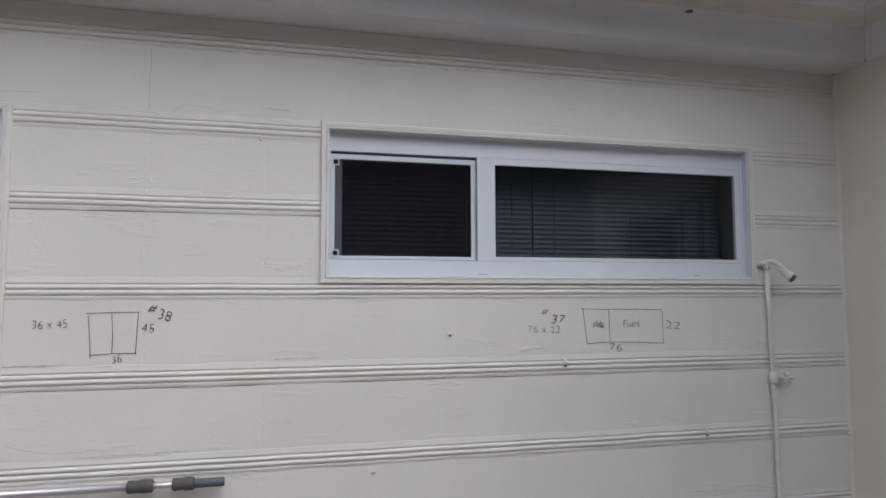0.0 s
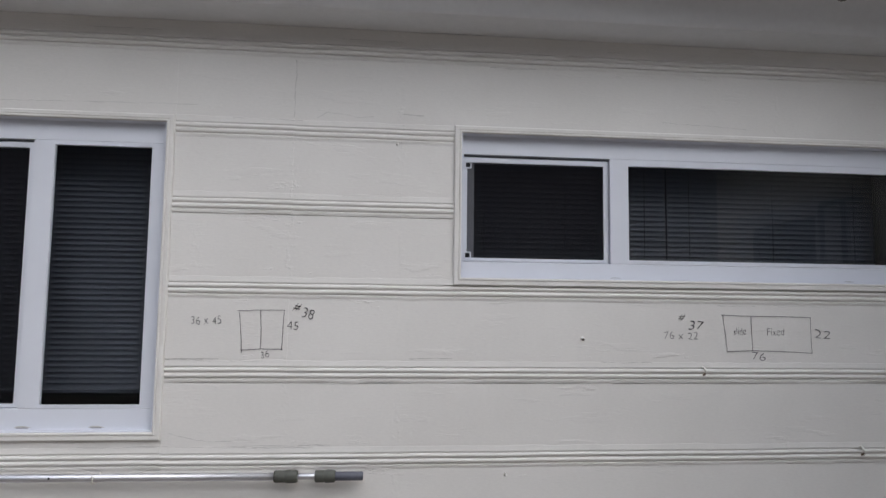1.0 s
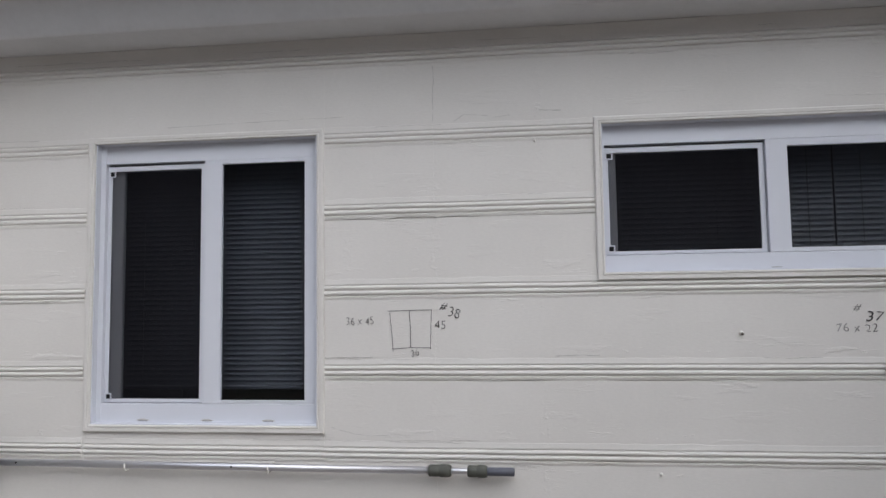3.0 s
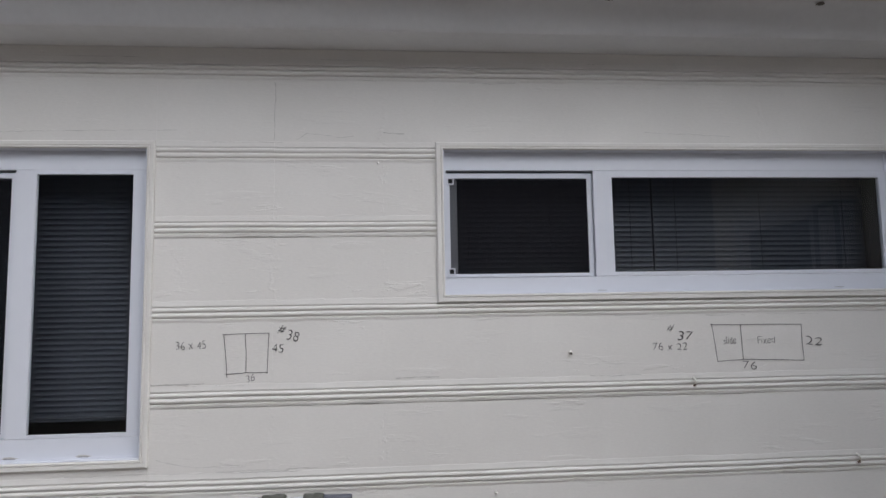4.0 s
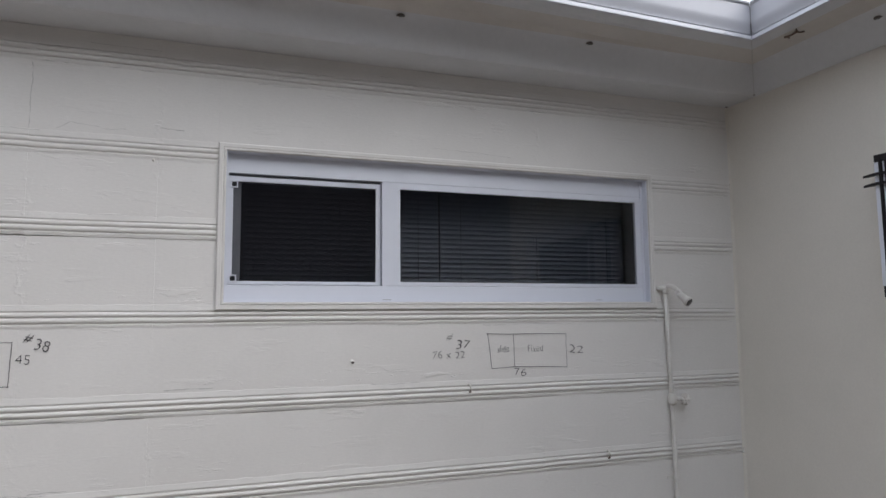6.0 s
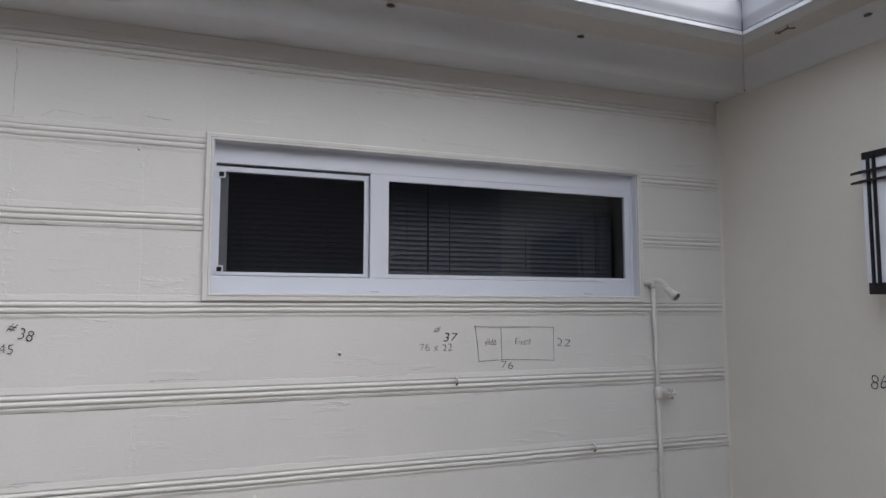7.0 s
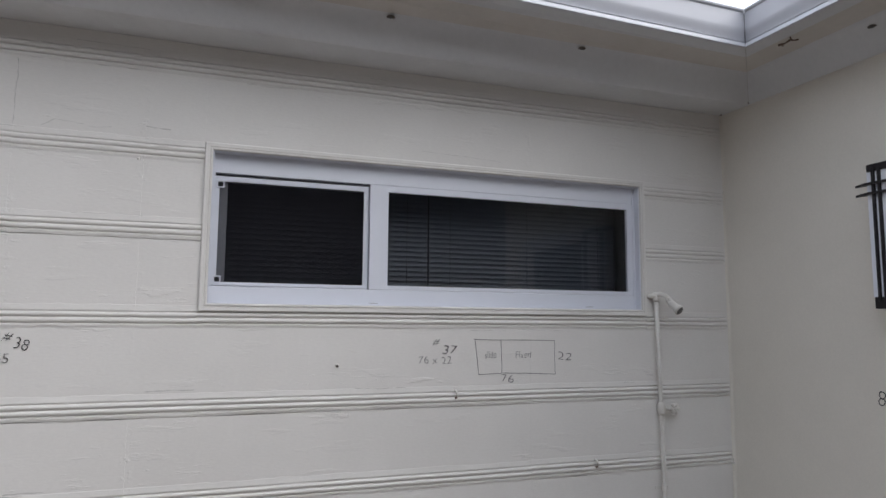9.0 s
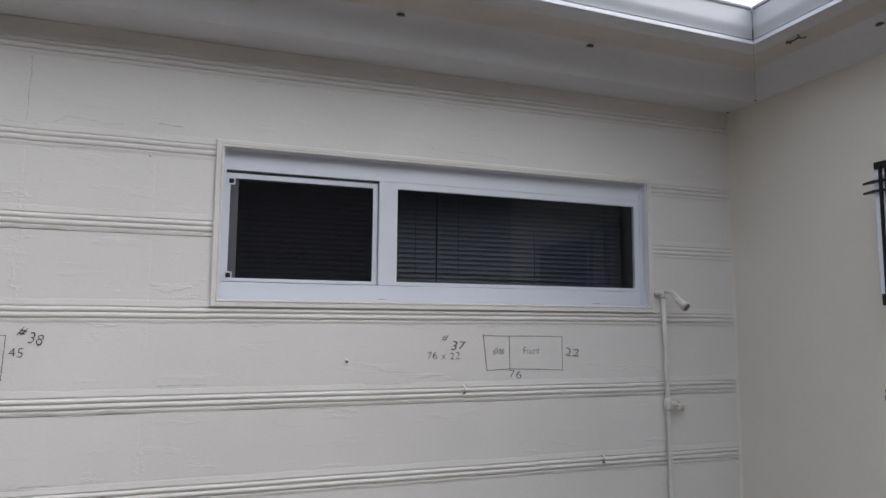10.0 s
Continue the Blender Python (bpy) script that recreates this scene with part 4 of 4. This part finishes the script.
# Small dark dots at the mitre's end and the wall corner.
corner_dot(GUT_X + 0.292, GUT_Y + 0.292, eave_z(0.292) - 0.001)
corner_dot(X_RIGHT - 0.016, -0.014, Z_WALL - 0.001)


# ---- pencil notes on the walls ----
def stroke(points, width, seed, wobble=0.0006):
    """A hand-drawn pencil line on the wall face: a thin ribbon, (x, z) points."""
    bm = bmesh.new()
    r = random.Random(seed)
    fine = []
    for (a, b) in zip(points, points[1:]):
        n = max(2, int(math.dist(a, b) / 0.012))
        for i in range(n):
            t = i / n
            fine.append((a[0] + (b[0] - a[0]) * t + r.uniform(-1, 1) * wobble, a[1] + (b[1] - a[1]) * t + r.uniform(-1, 1) * wobble))
    fine.append(points[-1])
    prev = None
    for i, p in enumerate(fine):
        q0, q1 = Vector(fine[max(0, i - 1)]), Vector(fine[min(len(fine) - 1, i + 1)])
        d = (q1 - q0).normalized()
        nrm = Vector((-d.y, d.x))
        w = width * (r.uniform(0.8, 1.15) if wobble < 0.001 else r.uniform(0.15, 1.5))
        cur = [bm.verts.new((p[0] + nrm.x * w, PENCIL_Y, p[1] + nrm.y * w)), bm.verts.new((p[0] - nrm.x * w, PENCIL_Y, p[1] - nrm.y * w))]
        if prev:
            bm.faces.new((prev[0], cur[0], cur[1], prev[1]))
        prev = cur
    return bm


PENCIL_Y = -0.0032


def lettering(text, size, m, parent, material, squeeze=1.0, shear=0.0, thin=-0.019):
    """Written characters in the built-in font, as a flat mesh at the pose m."""
    cu = bpy.data.curves.new("lettering", "FONT")
    cu.body, cu.size, cu.shear, cu.offset, cu.space_character = text, size, shear, thin * size, 1.02
    tmp = new("lettering_source", cu)
    bpy.context.view_layer.update()
    me = bpy.data.meshes.new_from_object(tmp.evaluated_get(bpy.context.evaluated_depsgraph_get()))
    bpy.data.objects.remove(tmp)
    bpy.data.curves.remove(cu)
    for v in me.vertices:                       # an unsteady hand
        q = v.co / size
        v.co.x += size * 0.055 * noise.noise((q.x * 1.7 + len(text) * 3.1, q.y * 1.9, size * 90))
        v.co.y += size * 0.075 * noise.noise((q.x * 1.5, q.y * 1.7 + 8.3, size * 70)) + size * 0.05 * math.sin(q.x * 5.0 + size * 400)
    me.materials.clear()
    me.materials.append(material)
    ob = new("lettering", me)
    ob.parent = parent
    ob.matrix_local = m @ Matrix.Diagonal((squeeze, 1, 1, 1))
    return ob


def on_wall(x, z, turn=0):
    return Matrix.Translation((x, PENCIL_Y, z)) @ pose(0, 0, 0, 90, 0, 0) @ pose(0, 0, 0, 0, 0, turn)


note_a = tagged(empty("pencil_note"), "pencilled window sketch and sizes on the cream siding", "pencil note", "pencil notes")
for k, pts in enumerate(([(1.088, 1.370), (1.180, 1.366), (1.330, 1.366), (1.480, 1.363)], [(1.480, 1.364), (1.479, 1.300), (1.482, 1.214)],
                         [(1.482, 1.215), (1.360, 1.221), (1.220, 1.224), (1.112, 1.219)], [(1.112, 1.218), (1.104, 1.290), (1.094, 1.370)], [(1.217, 1.367), (1.219, 1.300), (1.221, 1.224)])):
    part("sketch_line", stroke(pts, 0.0011, k), M_PENCIL, note_a)
lettering("#", 0.042, on_wall(0.902, 1.350, -12), note_a, M_INK, 1.0, 0.2, -0.010)
lettering("37", 0.057, on_wall(0.940, 1.312, -8), note_a, M_INK, 1.16, 0.1, -0.011)
lettering("76 x 22", 0.044, on_wall(0.838, 1.270, -1), note_a, M_PENCIL, 1.10)
lettering("slide", 0.043, on_wall(1.140, 1.288, 2), note_a, M_PENCIL, 0.70, 0.0, -0.012)
lettering("Fixed", 0.045, on_wall(1.284, 1.287, 0), note_a, M_PENCIL, 0.80)
lettering("22", 0.054, on_wall(1.489, 1.282, -9), note_a, M_PENCIL, 1.45)
lettering("76", 0.048, on_wall(1.212, 1.186, -2), note_a, M_PENCIL, 1.40)

note_b = tagged(empty("pencil_note"), "pencilled two-pane window sketch and sizes on siding", "pencil note", "pencil notes")
for k, pts in enumerate(([(-0.866, 1.365), (-0.780, 1.368), (-0.686, 1.369)], [(-0.688, 1.368), (-0.691, 1.300), (-0.694, 1.214)], [(-0.692, 1.218), (-0.770, 1.219), (-0.850, 1.214)],
                         [(-0.846, 1.203), (-0.848, 1.260), (-0.858, 1.358)], [(-0.778, 1.366), (-0.774, 1.300), (-0.774, 1.219)])):
    part("sketch_line", stroke(pts, 0.0011, 20 + k), M_PENCIL, note_b)
lettering("#", 0.046, on_wall(-0.658, 1.372, -14), note_b, M_INK, 0.95, 0.25, -0.010)
lettering("38", 0.062, on_wall(-0.628, 1.340, -10), note_b, M_INK, 0.82, 0.1, -0.017)
lettering("36 x 45", 0.046, on_wall(-1.040, 1.310, 1), note_b, M_PENCIL, 0.82)
lettering("45", 0.048, on_wall(-0.678, 1.292, 3), note_b, M_PENCIL, 1.0, 0.1)
lettering("36", 0.040, on_wall(-0.774, 1.184, 4), note_b, M_PENCIL, 0.90)

note_c = tagged(empty("pencil_note"), "pencilled number on the smooth cream side wall", "pencil note", "pencil notes")
lettering("86", 0.085, Matrix.Translation((X_RIGHT - 0.0015, -0.765, 1.135)) @ pose(0, 0, 0, 90, 0, -90), note_c, M_INK, 0.85, 0.1)


# ---- open cracks and lifted paint on the boards ----
def crack(points, width, seed):
    global PENCIL_Y
    PENCIL_Y = -0.0016
    bm = stroke(points, width, seed, 0.0016)
    PENCIL_Y = -0.0032
    return part("paint_crack", bm, M_CRACK, wall_north, "fine open crack in the paint")


crack([(-0.672, 2.370), (-0.669, 2.31), (-0.674, 2.25), (-0.671, 2.19), (-0.675, 2.13)], 0.0011, 1)
crack([(-1.82, 2.160), (-1.60, 2.164), (-1.35, 2.169), (-1.05, 2.172)], 0.0008, 2)
crack([(-0.240, 2.166), (-0.200, 2.163), (-0.155, 2.161)], 0.0016, 3)
crack([(-0.585, 2.136), (-0.560, 2.150), (-0.545, 2.163), (-0.515, 2.158), (-0.46, 2.153), (-0.42, 2.144), (-0.36, 2.151)], 0.0008, 4)
crack([(0.85, 2.172), (1.05, 2.166), (1.22, 2.158)], 0.0006, 5)
crack([(-1.13, 1.178), (-1.02, 1.180), (-0.93, 1.181)], 0.0018, 6)
crack([(-0.20, 1.184), (-0.12, 1.186), (-0.03, 1.186)], 0.0018, 7)
crack([(-1.10, 0.900), (-1.02, 0.880), (-0.95, 0.868), (-0.86, 0.872)], 0.0007, 8)
crack([(-0.62, 0.852), (-0.56, 0.856), (-0.50, 0.853)], 0.0014, 9)
crack([(1.30, 1.412), (1.45, 1.409), (1.56, 1.406)], 0.0006, 10)

# broken chip lines just over and under the reeded bands
chips = random.Random(12)
for k, g in enumerate(GROOVES[:6]):
    for rise, n in ((0.0670, 7), (-0.0215, 2)):
        for i in range(n):
            x0 = chips.uniform(X_LEFT + 0.05, X_RIGHT - 0.35)
            x1 = min(X_RIGHT - 0.03, x0 + chips.uniform(0.06, 0.34))
            z = g + rise + chips.uniform(-0.004, 0.004)
            if any(w[0] - 0.04 < x1 and x0 < w[1] + 0.04 and w[2] - 0.04 < z < w[3] + 0.04 for w in WIN.values()):
                continue
            mid = (x0 + x1) / 2
            crack([(x0, z), (mid, z + chips.uniform(-0.003, 0.003)), (x1, z + chips.uniform(-0.003, 0.003))], chips.uniform(0.0004, 0.0009), 100 + 40 * k + i + (20 if rise < 0 else 0))
for z0, z1, n in ((2.506, 2.470, 61), (2.125, 2.085, 62), (0.800, 0.768, 63)):   # dirt caught in the corner
    crack([(2.463, z0), (2.461, (z0 + z1) / 2), (2.464, z1)], 0.0014, n)

# mitre joint of the soffit and the gutter's corner seam
joint = [(GUT_X + d, GUT_Y + d, z - 0.0004) for d, z in eave_section()]
tagged(link_mesh("trim_mitre", sweep(joint, 0.0012, 6), M_CRACK), "thin open mitre joint in the soffit corner", "joint", kind="structure")
seam = link_mesh("corner_seam", sweep([(GUT_X - 0.0005, GUT_Y - 0.0005, Z_EAVE + 0.014), (GUT_X - 0.0080, GUT_Y - 0.0080, Z_EAVE + 0.075), (GUT_X - 0.009, GUT_Y - 0.009, Z_EAVE + 0.152)], 0.0022, 6), M_STEEL)
tagged(seam, "grey sealed seam at the gutter's inside corner", "seam", kind="structure")
